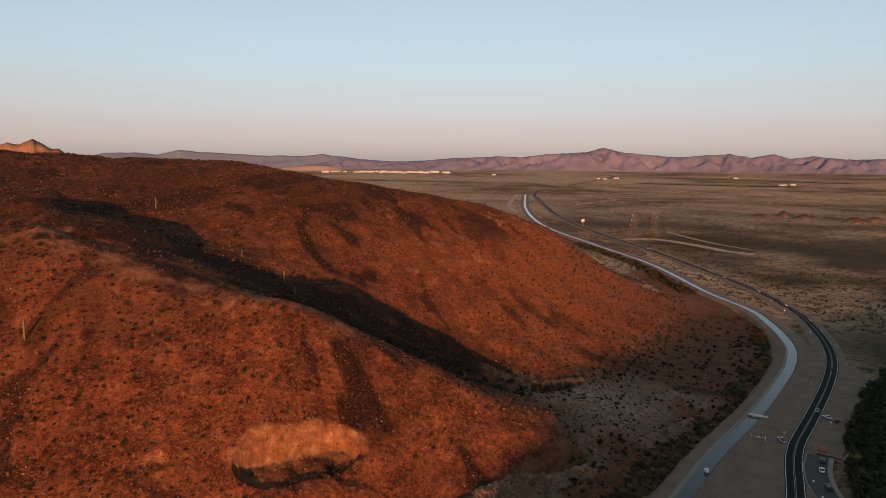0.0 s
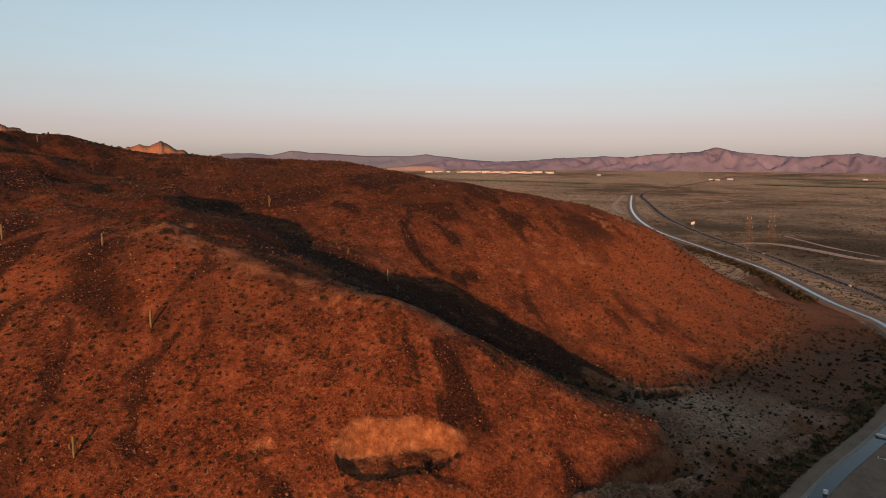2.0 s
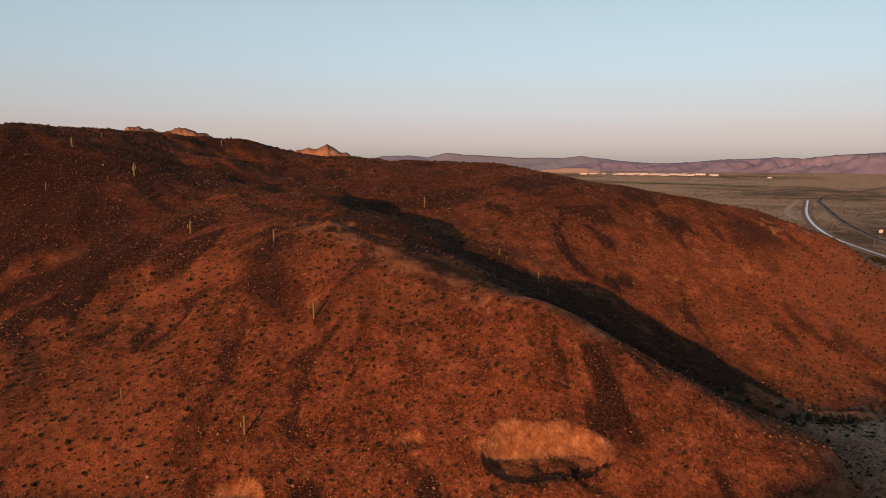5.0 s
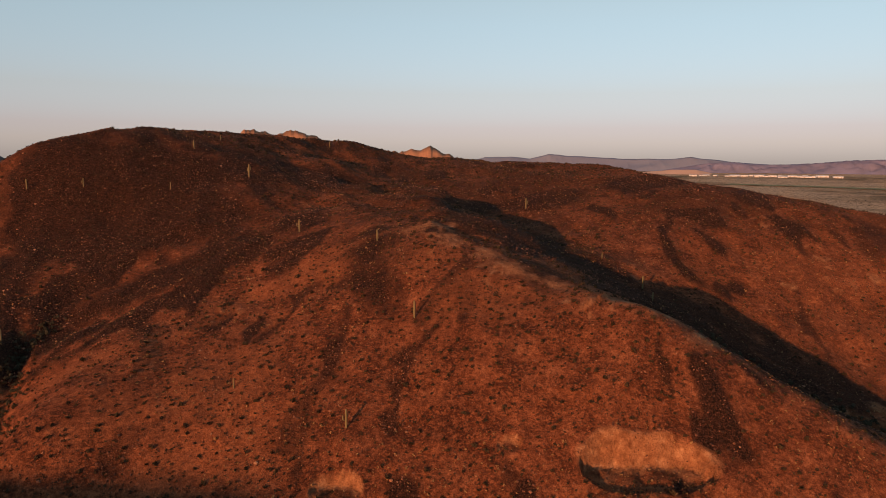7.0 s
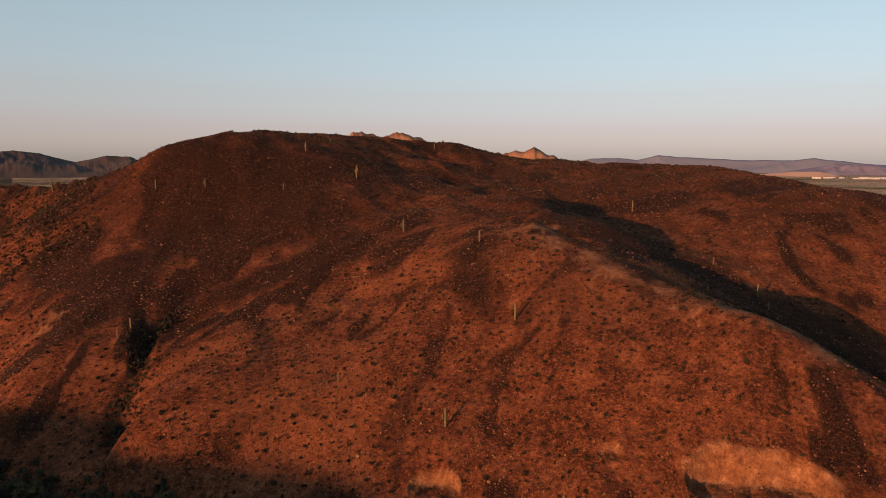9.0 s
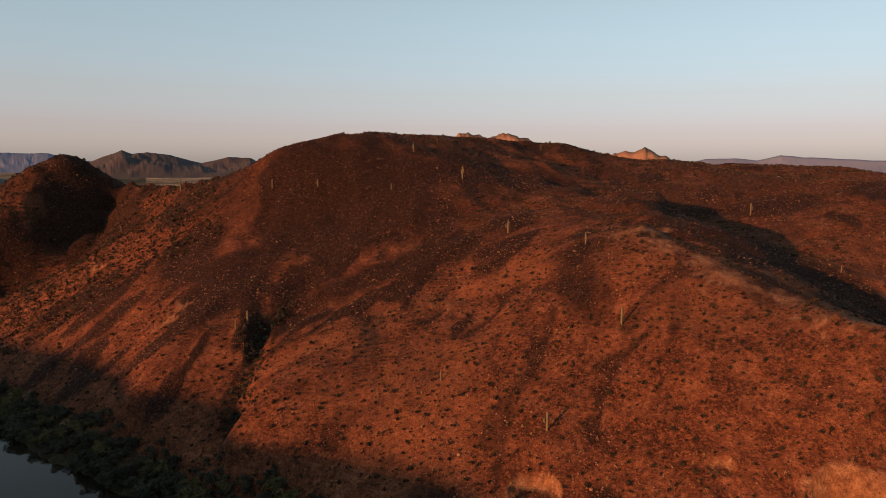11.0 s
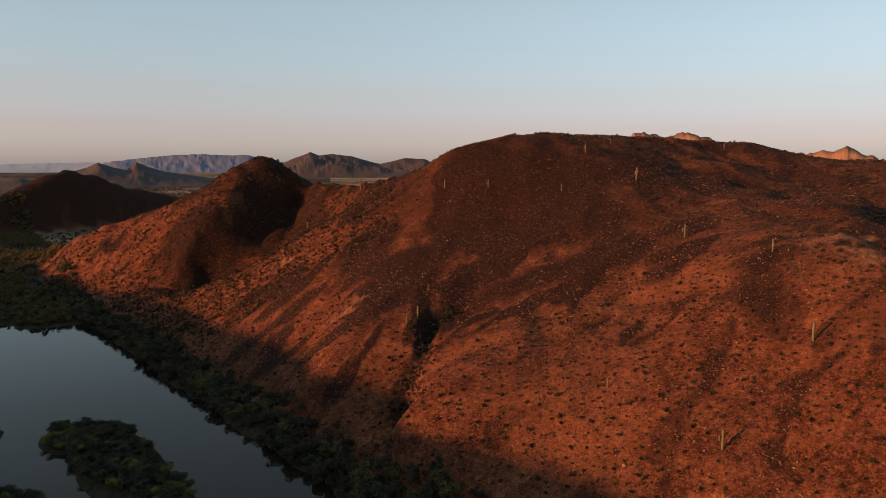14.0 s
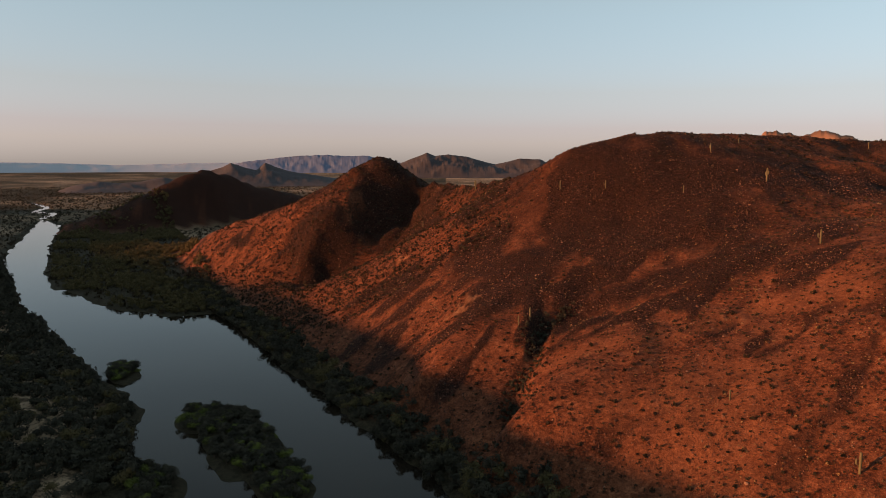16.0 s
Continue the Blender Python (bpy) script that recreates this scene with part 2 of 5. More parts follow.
def lattice(x, y, seed):
    """Smooth value noise in -1..1 on a unit lattice."""
    xi, yi = np.floor(x).astype(np.int64), np.floor(y).astype(np.int64)
    u, v = x - xi, y - yi
    u, v = u * u * (3 - 2 * u), v * v * (3 - 2 * v)

    def value(a, b):
        h = (a * 374761393 + b * 668265263 + seed * 1442695041) & 0xFFFFFFFF
        h = ((h ^ (h >> 13)) * 1274126177) & 0xFFFFFFFF
        return ((h ^ (h >> 16)) & 0xFFFF) / 32767.5 - 1
    return (value(xi, yi) * (1 - u) + value(xi + 1, yi) * u) * (1 - v) + (value(xi, yi + 1) * (1 - u) + value(xi + 1, yi + 1) * u) * v


def fractal(x, y, size, octaves, seed=0, ridged=False):
    total, amp = np.zeros_like(x), 1.0
    for k in range(octaves):
        n = lattice(x / size + 17.3 * k, y / size - 9.1 * k, seed + k)
        total += amp * ((1 - 2 * np.abs(n)) if ridged else n)
        size, amp = size * 0.5, amp * 0.5
    return total


def near_line(x, y, line):
    """Distance from each place to a line of places."""
    best = np.full(x.shape, 1e9)
    for (ax, ay), (bx, by) in zip(line[:-1], line[1:]):
        dx, dy = bx - ax, by - ay
        u = np.clip(((x - ax) * dx + (y - ay) * dy) / (dx * dx + dy * dy), 0, 1)
        best = np.minimum(best, np.hypot(x - ax - u * dx, y - ay - u * dy))
    return best


def inside(x, y, loop):
    hit = np.zeros(x.shape, bool)
    for (ax, ay), (bx, by) in zip(loop, loop[1:] + loop[:1]):
        if ay != by:
            hit ^= ((ay > y) != (by > y)) & (x < (bx - ax) * (y - ay) / (by - ay) + ax)
    return hit


# the river: far bank, near bank, and the lagoon's reed spit; water at -1 m
RIVER = [(-1500, 470), (-1298, 441), (-1030, 338), (-764, 244), (-658, 211), (-600, 216), (-536, 210), (-500, 226), (-474, 228), (-457, 256), (-388, 239), (-318, 216),
         (-250, 197), (-188, 178), (-141, 164), (-60, 158), (30, 150), (70, 120), (70, 40), (0, -20), (-120, 20), (-229, 95), (-266, 106), (-298, 127), (-374, 136),
         (-463, 150), (-598, 167), (-893, 236), (-1142, 333), (-1456, 456)]
UPSTREAM = [(-1480, 463), (-1620, 540), (-1700, 520), (-1850, 600), (-2100, 640)]
ISLANDS = [(-359, 147, 15, 7), (-268, 143, 16, 10), (-236, 140, 34, 13), (-200, 132, 24, 9), (-222, 98, 16, 8), (-343, 141, 3, 2)]
# rounded hills round about: x, y, length, width, height, turn in degrees
HILLS = [(*at(61.2, 0, 1350)[:2], 230, 80, 92, 98), (*at(57.3, 0, 1420)[:2], 220, 90, 58, 92), (*at(66.2, 0, 1330)[:2], 90, 60, 30, 98)]
HILLS += [(*at(a, 0, d)[:2], 24, 17, 11, 40 * k) for k, (a, d) in enumerate([(-51.5, 1500), (-53.2, 1540), (-54.6, 1480), (-56.2, 1500), (-57.8, 1460), (-59.0, 1520)])]
# unseen rise added behind the camera, across the river; crest heights set where evening shade falls
SHADE_RIDGE = [(-2300, -420, 114), (-1960, -450, 164), (-1800, -480, 174), (-1650, -480, 159), (-1450, -480, 108), (-1287, -480, 94), (-1000, -495, 96), (-787, -507, 100),
               (-627, -507, 99), (-527, -507, 95), (-417, -507, 85), (-300, -507, 74), (-262, -507, 72), (-246, -507, 82), (-230, -507, 89), (-87, -507, 89), (33, -507, 89),
               (143, -490, 84), (253, -470, 35)]
TRACK = [(160, 150), (198, 170), (229, 184), (251, 194), (292, 215), (331, 237), (366, 264), (405, 309), (429, 346), (454, 407), (524, 546), (580, 706), (677, 958), (879, 1310), (1199, 1790)]

# dark boulder fields, some painting shade on the gully flank and left hills (x, y, length, width, turn), pits cut into
# the slope (x, y, half width, half depth, floor height), spoil heaps
ROCK_SHADE_FIELDS = [(-290, 366, 40, 26, 40), (-250, 312, 26, 34, 0), (-214, 300, 22, 24, 0), (-214, 268, 18, 20, 0), (-210, 350, 34, 36, 0), (40, 438, 50, 22, 10), (-128, 312, 60, 14, 40), (-165, 262, 14, 14, 0), (-454, 435, 40, 40, 0), (-384, 388, 30, 30, 0), (-459, 348, 40, 30, 0), (30, 280, 12, 16, 0), (-40, 283, 12, 14, 0), (229, 372, 6, 16, -20), (-183, 350, 36, 40, 0), (-163, 398, 40, 30, 20), (-203, 334, 26, 26, 0), (-201, 272, 14, 16, 0), (-294, 287, 16, 14, 0), (-1180, 650, 330, 210, 98), (-1200, 780, 300, 200, 98), (-436, 440, 45, 60, 20), (-190, 378, 62, 60, 25), (-110, 430, 60, 30, 20), (10, 352, 45, 34, -20), (45, 330, 40, 16, 20), (70, 318, 46, 20, -33), (128, 281, 45, 15, -30), (150, 480, 90, 22, 20), (-40, 300, 14, 40, 10), (230, 400, 16, 30, -20)]
CUTS = [(55, 197, 22, 9.0, 15.0), (-38, 190, 8, 5, 11.5), (13, 203, 4, 2.6, 22.0)]
TOE_FLAT = [(120, 150), (140, 185), (205, 258), (330, 330), (405, 400), (470, 520), (492, 520), (446, 395), (385, 295), (322, 240), (240, 198), (185, 170)]
WASH = [(150, 266), (167, 256), (165, 226), (158, 192), (138, 182), (112, 172)]
SPOIL = [(46, 184, 22, 5, 3.6), (190, 225, 16, 10, 3.0), (215, 218, 16, 8, 4.0), (232, 226, 12, 8, 3.0), (205, 245, 14, 8, 2.0), (172, 200, 18, 5, 3.0), (238, 214, 22, 5, 2.5)]

# dark runs of boulders down the slope, mostly thin: half width, then places
STREAKS = [(2.8, [(-38, 309), (-41, 288), (-49, 265), (-48, 235), (-55, 221), (-53, 206), (-53, 190)]),
           (1.4, [(-60, 285), (-68, 277), (-82, 235), (-92, 217), (-103, 203), (-106, 192)]),
           (0.8, [(58, 246), (62, 236), (66, 227), (67, 218)]),
           (1.6, [(-4, 262), (-10, 253), (-21, 236), (-25, 221), (-24, 208)]),
           (0.8, [(25, 262), (28, 248), (30, 232)]),
           (1.9, [(-128, 330), (-140, 300), (-152, 280)]),
           (1.2, [(100, 240), (104, 226)]),
           (11.0, [(0, 345), (21, 331), (39, 322), (59, 308), (78, 296), (96, 280)]),
           (2.6, [(160, 345), (159, 330), (158, 314), (159, 300)]),
           (3.0, [(250, 408), (258, 394), (268, 380)]),
           # wide run along the east gully: rock darkened to deepen the shadow there
           (9.0, [(12, 372), (60, 345), (100, 318), (140, 296), (172, 280)])]
# broken pale rock along the near spur's crest
CREST = [(-22, 322), (-13, 320), (-2, 305), (11, 289), (26, 277), (43, 264), (62, 256), (84, 246)]

# the road's line, for the scrub and the painted shade beyond it
VERGE = [(150, 60), (202, 138), (263, 177), (329, 213), (393, 261), (448, 325), (488, 404), (534, 522), (586, 635), (652, 783), (724, 964), (806, 1128), (937, 1343), (1131, 1651)]
# low pale eroded banks round the wash: height, then places
BANKS = [(2.8, [(160, 200), (161, 196), (163, 190), (155, 184), (143, 182), (130, 183), (114, 180), (96, 176)]), (1.6, [(186, 191), (203, 197), (215, 199), (229, 203)]),
         (2.6, [(214, 230), (222, 238), (233, 238), (234, 227), (228, 214)]), (2.2, [(166, 279), (172, 268), (178, 261), (196, 257), (206, 257)])]

OUTCROPS = [(-19, 319, 9), (-15, 296, 7), (13, 277, 8), (9, 270, 6), (55, 251, 8), (46, 254, 7), (170, 412, 9), (248, 404, 9), (274, 412, 10), (292, 398, 9), (189, 379, 7), (190, 360, 7), (213, 362, 7), (162, 350, 6),
            (-224, 261, 9), (-319, 303, 10), (-102, 272, 8)]
SPUR_EDGE = [(-151, 229), (-126, 247), (-97, 273), (-56, 310), (-23, 320)]
SPIT = [(-457, 258), (-474, 230), (-500, 228), (-536, 213), (-600, 218), (-658, 213), (-764, 246), (-1030, 340), (-1290, 445), (-1150, 560), (-900, 470), (-640, 345), (-530, 300)]


def relief_of(x, y):
    """Ground height, and how far it is hill, rocky, cut and gravel."""
    x, y = np.asarray(x, float), np.asarray(y, float)
    far = np.hypot(x, y)
    flat = -0.3 + 0.3 * fractal(x, y, 60, 3, 5) + 66 * np.clip((far - 1900) / 2900, 0, None) ** 1.5 * (far < 1e5)
    z = np.full(x.shape, -30.0)
    close = (np.abs(x + 100) < 950) & (y > 60) & (y < 1100)
    px, py = x[close], y[close]
    bend = 5 * fractal(px, py, 70, 2, 61), 5 * fractal(px, py, 70, 2, 83)
    h = np.full(px.shape, WEIGHTS[-1])
    gx, gy = np.zeros_like(h), np.zeros_like(h)
    for (cx, cy, _), w in zip(CONTROL, WEIGHTS[:-1]):
        dx, dy = px - cx, py - cy
        r = np.sqrt(dx * dx + dy * dy) + 1e-6
        h -= w * r
        gx -= w * dx / r
        gy -= w * dy / r
    steep = np.hypot(gx, gy) + 0.05
    gx, gy = gx / steep, gy / steep
    streak = np.zeros_like(h)
    for k in range(-3, 4):
        streak += fractal(px + 3.5 * k * gx, py + 3.5 * k * gy, 9, 2, 101) / 7
    for line, deep, wide in ((WEST_GULLY[2:] + [(-150, 186, 2)], 4.5, 6.0), (WEST_GULLY[1:3], 2.0, 8.0), (EAST_GULLY[3:], 2.0, 6.0), (SIDE_GULLY, 2.5, 7.0), (LOWER_GULLY, 2.0, 6.0), (NORTH_DRAW, 11.0, 42.0), (WEST_DRAW, 6.5, 28.0), (HEAD_FILL, -7.0, 34.0), (HOLLOW, 3.5, 22.0)):
        h -= deep * np.clip(1 - (near_line(px + 1.2 * bend[0], py + 1.2 * bend[1], [q[:2] for q in line]) / wide) ** 1.3, 0, 1) * (0.65 + 0.5 * fractal(px, py, 25, 2, 13))
    lift = np.clip(h / 12, 0, 1)
    h += lift * (1.0 * streak + 0.75 * fractal(px, py, 34, 4, 11) + 0.6 * (fractal(px + bend[0], py + bend[1], 26, 3, 29, True) - 0.6))
    west = np.clip((-290 - px) / 90, 0, 1) * lift
    h += 1.5 * west * (fractal(px + 2 * bend[0], py + 2 * bend[1], 46, 4, 303, True) - 0.6)
    z[close] = h
    rocky, cut = np.zeros_like(x), np.zeros_like(x)
    rocky[close] = np.clip(7.0 * (streak + 0.5 * fractal(px, py, 45, 3, 57) - 0.36), 0, 1)
    rocky[close] = np.maximum(rocky[close], np.clip((h - 64) / 26, 0, 0.68) * np.clip((np.hypot(px, py) - 325) / 50, 0, 1) * np.clip(0.75 + 0.8 * fractal(px, py, 38, 4, 203), 0, 1))
    for hx, hy, a, b, top, turn in HILLS:
        near = np.hypot(x - hx, y - hy) < 3.2 * max(a, b)
        qx, qy = x[near] - hx, y[near] - hy
        c, s = math.cos(radians(turn)), math.sin(radians(turn))
        r = np.hypot((qx * c + qy * s) / a, (qy * c - qx * s) / b) * (1 + 0.06 * fractal(qx, qy, 0.9 * b, 4, int(top)))
        r = np.sqrt(r * r + 0.06)
        bump = top * 1.29 * (1.25 * np.exp(-1.1 * r ** 1.25) - 0.25) + np.clip(1.6 - r, 0, 1) * top * 0.022 * fractal(x[near], y[near], 0.6 * b, 5, 3, True)
        z[near] = np.maximum(z[near], bump)
    crest = spline(SHADE_RIDGE, 22)
    south = (y < -200) & (x > -2600) & (x < 900)
    rim = np.max([cz - 0.5 * np.maximum(np.hypot(x[south] - cx, y[south] - cy) - 12, 0) for cx, cy, cz in crest], axis=0)
    z[south] = np.maximum(z[south], rim + 1.0 * fractal(x[south], y[south], 80, 3, 45))
    both = 4.0
    rise = np.where(z > flat, z, flat) + both * 0.25 * np.clip(1 - np.abs(z - flat) / both, 0, 1) ** 2
    hill = np.clip((z - flat) / 5 + 0.3 * fractal(x, y, 12, 3, 7), 0, 1)
    hill = np.where(inside(x, y, TOE_FLAT), np.maximum(hill, 0.85), hill)
    wet = inside(x, y, RIVER)
    shore = np.minimum(near_line(x, y, RIVER + RIVER[:1]), 30)
    wobble = 3 * fractal(x, y, 18, 3, 71)
    depth = np.where(wet, shore, -shore) + wobble * (shore < 25)
    narrow = near_line(x, y, UPSTREAM)
    depth = np.maximum(depth, 9 + wobble - narrow)
    for ix, iy, a, b in ISLANDS:
        c, s = math.cos(0.35), -math.sin(0.35)
        qx, qy = x - ix, y - iy
        depth = np.minimum(depth, 5 * (np.hypot((qx * c + qy * s) / a, (qy * c - qx * s) / b) * 1.18 - 1) + 0.4 * wobble)
    rise = np.where(depth > -8, np.minimum(rise, -0.3 - 0.35 * depth), rise)
    rise = np.maximum(rise, np.where(far < 1800, -5, rise))
    wash = near_line(x + 1.5 * wobble * (far < 400), y, WASH)
    rise = np.where((wash < 8) & (far < 400), rise - 3.2 * np.clip(1 - (wash / 8) ** 3, 0, 1), rise)
    cut_bank = np.clip(1 - np.abs(wash - 7.2) / 2.2, 0, 1) * (far < 400)
    gravel = np.clip(1.2 - np.hypot((x - 198) / 46, (y - 230) / 34) + 0.3 * fractal(x, y, 20, 3, 19), 0, 1)
    for cx, cy, a, b, turn in ROCK_SHADE_FIELDS:
        near = np.maximum(np.abs(x - cx), np.abs(y - cy)) < 2.2 * max(a, b)
        c, s = math.cos(radians(turn)), math.sin(radians(turn))
        qx, qy = x[near] - cx, y[near] - cy
        r = np.hypot((qx * c + qy * s) / a, (qy * c - qx * s) / b)
        rocky[near] = np.maximum(rocky[near], np.clip((1.15 - r) * 2.2 + 0.9 * fractal(x[near], y[near], 26, 4, 23), 0, 1))
    gap_noise = fractal(x, y, 14, 3, 24) * (far < 800)
    for wide, line in STREAKS:
        rocky = np.maximum(rocky, np.clip(1.9 - 1.2 * near_line(x + 4.0 * gap_noise, y, line) / wide + 1.5 * gap_noise, 0, 0.9))
    for cx, cy, a, b, level in CUTS:
        near = np.maximum(np.abs(x - cx), np.abs(y - cy)) < 1.6 * a
        qx, qy = x[near], y[near]
        ragged = fractal(qx, qy, 4, 3, 38)
        r = np.hypot((qx - cx) / a, (qy - cy) / b) + 0.16 * fractal(qx, qy, 13, 2, 37) + 0.07 * ragged
        floor = level + 0.15 * (qy - cy) + 0.5 * fractal(qx, qy, 4, 3, 39)
        drop = np.clip((1.0 - r) * 9, 0, 1) ** 0.8
        rise[near] = np.where(r < 1, rise[near] + np.minimum(0, floor - rise[near]) * drop, rise[near] + 0.15 * np.clip(1 - (r - 1) * 6, 0, 1))
        back = np.clip(0.45 + (qy - cy) / (1.2 * b) + 0.3 * ragged, 0, 1)
        cut[near] = np.maximum(cut[near], np.clip((1.08 + 0.1 * ragged - r) * 16, 0, 1) * np.clip((r - 0.42) * 5, 0.1, 1) * back)
    cut = np.maximum(cut, 0.6 * cut_bank)
    low = (far > 150) & (far < 380) & (x > 60)
    crumble = fractal(x[low], y[low], 6, 3, 209)
    for high, line in BANKS:
        d = near_line(x[low] + 1.2 * crumble, y[low], line)
        rise[low] += high * np.clip(1 - d / 3.2, 0, 1) * (0.8 + 0.3 * crumble)
        cut[low] = np.maximum(cut[low], np.clip(1.5 - d / 2.0 + 0.5 * crumble, 0, 0.85))
    ledge = (far > 240) & (far < 345) & (x > -40) & (x < 100)
    cut[ledge] = np.maximum(cut[ledge], np.clip(0.95 - near_line(x[ledge], y[ledge], CREST) / 8.0 + 0.9 * fractal(x[ledge], y[ledge], 7, 4, 305), 0, 0.9))
    for cx, cy, a in OUTCROPS:
        r = np.hypot(x - cx, y - cy) / a
        near = r < 2.2
        bare = np.clip((0.35 - r[near] + 1.3 * fractal(x[near], y[near], 4, 4, 47)) * 2.2, 0, 1)
        cut[near] = np.maximum(cut[near], 0.75 * bare)
        rise[near] += 0.7 * bare * (0.6 + fractal(x[near], y[near], 3, 3, 48))
    for cx, cy, a, b, high in SPOIL:
        near = np.hypot(x - cx, y - cy) < 2 * a
        r = np.hypot((x[near] - cx) / a, (y[near] - cy) / b) + 0.2 * fractal(x[near], y[near], 8, 3, 51)
        rise[near] += high * np.clip(1 - r, 0, 1) ** 0.7
    # dark brushy ground near the water and on the spit
    brush_shade = np.clip((depth + 15 + 4 * fractal(x, y, 14, 3, 88)) / 6, 0, 1) * (far < 1500)
    brush_shade = np.where(inside(x, y, SPIT), 1.0, brush_shade)
    hill = np.where(inside(x, y, TOE_FLAT), 0.85, hill)
    brush_shade = np.where(inside(x, y, TOE_FLAT), 0.1, brush_shade)
    # floodplain on the left: its dim evening shade is painted as darker ground
    low = (x < -600) & (y < np.where(far > 1500, 1.1, 0.75) * -x)
    brush_shade = np.where(low, np.maximum(brush_shade, np.clip(0.75 + 0.6 * fractal(x, y, 220, 4, 97), 0, 0.95)), brush_shade)
    # plain beyond the road: dark scrub and shade, both painted into the ground colour
    verge = x - np.interp(y, *np.array(VERGE).T[::-1])
    beyond = np.clip((verge - 12) / 60, 0, 1) * np.clip((2000 - far) / 1100, 0, 1) * (y > 60)
    brush_shade = np.maximum(brush_shade, beyond * np.clip(0.72 + 0.7 * fractal(x, y, 90, 4, 141), 0, 0.92))
    # far face: smooth pale soil, lightened further to paint in its strong sunlight
    sandy_lit = np.clip(1.5 - np.hypot(((x - 300) * 0.8 + (y - 385) * 0.6) / 120, ((y - 385) * 0.8 - (x - 300) * 0.6) / 62) + 0.4 * fractal(x, y, 40, 3, 66), 0, 1)
    edge = near_line(x, y, SPUR_EDGE)
    sandy_lit = np.maximum(sandy_lit, np.clip(1.5 - edge / 5 + 0.8 * fractal(x, y, 12, 3, 68), 0, 1) * 0.9)
    for cx, cy, a, b in ((-20, 300, 18, 20), (-62, 300, 16, 14), (-88, 212, 26, 32), (-72, 240, 10, 24), (60, 262, 26, 9), (6, 262, 22, 16)):
        near = np.maximum(np.abs(x - cx), np.abs(y - cy)) < 2.5 * max(a, b)
        sandy_lit[near] = np.maximum(sandy_lit[near], np.clip(1.3 - np.hypot((x[near] - cx) / a, (y[near] - cy) / b) + 0.5 * fractal(x[near], y[near], 16, 3, 67), 0, 0.8))
    rocky = rocky * (1 - 0.75 * sandy_lit)
    return rise, hill, rocky * hill, cut, gravel, brush_shade, sandy_lit * hill


def mesh_from(name, verts, faces, materials, smooth=True):
    me = bpy.data.meshes.new(name)
    verts, faces = np.asarray(verts, np.float32), np.asarray(faces, np.int32)
    me.vertices.add(len(verts))
    me.vertices.foreach_set("co", verts.ravel())
    me.loops.add(faces.size)
    me.loops.foreach_set("vertex_index", faces.ravel())
    me.polygons.add(len(faces))
    me.polygons.foreach_set("loop_start", np.arange(len(faces), dtype=np.int32) * faces.shape[1])
    me.polygons.foreach_set("use_smooth", np.full(len(faces), smooth))
    for m in materials if isinstance(materials, (list, tuple)) else [materials]:
        me.materials.append(m)
    me.update(calc_edges=True)
    return me


def build_ground():
    turn = np.radians(np.concatenate([np.arange(-62, 80, AZ_STEP), np.arange(80, 298, 1.0)]))
    ring = np.concatenate([[4, 20, 45, 70, 95, 115, 130], np.arange(140, 180, 2.0), np.arange(180, 228, 0.8), np.arange(228, 640, RING_STEP), 640 * (4900 / 640) ** np.linspace(0, 1, 110)])
    a, r = np.meshgrid(turn, ring)
    x, y = -r * np.sin(a), r * np.cos(a)
    z, hill, rocky, cut, gravel, brush_shade, sandy_lit = relief_of(x.ravel(), y.ravel())
    n, m = len(ring), len(turn)
    i, j = np.meshgrid(np.arange(n - 1), np.arange(m), indexing="ij")
    k = (j + 1) % m
    faces = np.stack([i * m + j, (i + 1) * m + j, (i + 1) * m + k, i * m + k], -1).reshape(-1, 4)[:, ::-1]
    me = mesh_from("ground", np.stack([x.ravel(), y.ravel(), z], 1), faces, MAT_GROUND)
    for key, value in (("hill", hill), ("rocky", rocky), ("cut", cut), ("gravel", gravel), ("brush_shade", brush_shade), ("sandy_lit", sandy_lit)):
        me.attributes.new(key, "FLOAT", "POINT").data.foreach_set("value", value.astype(np.float32))
    SURFACE.update(turn=turn, ring=ring, maps=np.stack([v.reshape(n, m) for v in (z, hill, rocky, cut, gravel, brush_shade, sandy_lit)]))
    return tagged(new("ground", me), "red-brown stony desert hill rising from a scrubby brown plain", "ground", kind="structure")


AZ_STEP, RING_STEP = 0.12, 1.8
SURFACE = {}
ground = build_ground()


def surface(x, y):
    """Height and cover read off the finished ground."""
    x, y = np.asarray(x, float), np.asarray(y, float)
    turn, ring, maps = SURFACE["turn"], SURFACE["ring"], SURFACE["maps"]
    a = np.arctan2(-x, y)
    a = np.where(a < turn[0], a + 2 * math.pi, a)
    u, v = np.interp(a, turn, np.arange(len(turn))), np.interp(np.hypot(x, y), ring, np.arange(len(ring)))
    i, j = np.minimum(u.astype(int), len(turn) - 2), np.minimum(v.astype(int), len(ring) - 2)
    u, v = u - i, v - j
    return (maps[:, j, i] * (1 - u) + maps[:, j, i + 1] * u) * (1 - v) + (maps[:, j + 1, i] * (1 - u) + maps[:, j + 1, i + 1] * u) * v


def ground_at(x, y):
    return float(surface(np.array([x]), np.array([y]))[0][0])


def sheet(name, loop, z, material, label, category):
    bm = bmesh.new()
    bm.faces.new([bm.verts.new((px, py, z)) for px, py in loop])
    me = bpy.data.meshes.new(name)
    bm.to_mesh(me)
    me.materials.append(material)
    return tagged(new(name, me), label, category, kind="structure")


sheet("river_water", [(-2300, 0), (-2300, 760), (-1400, 520), (-400, 300), (-100, 180), (90, 160), (90, -60), (-100, -60), (-600, 100), (-1300, 300)][::-1], -1.0, MAT_RIVER,
      "still dark river water mirroring the evening sky", "river")


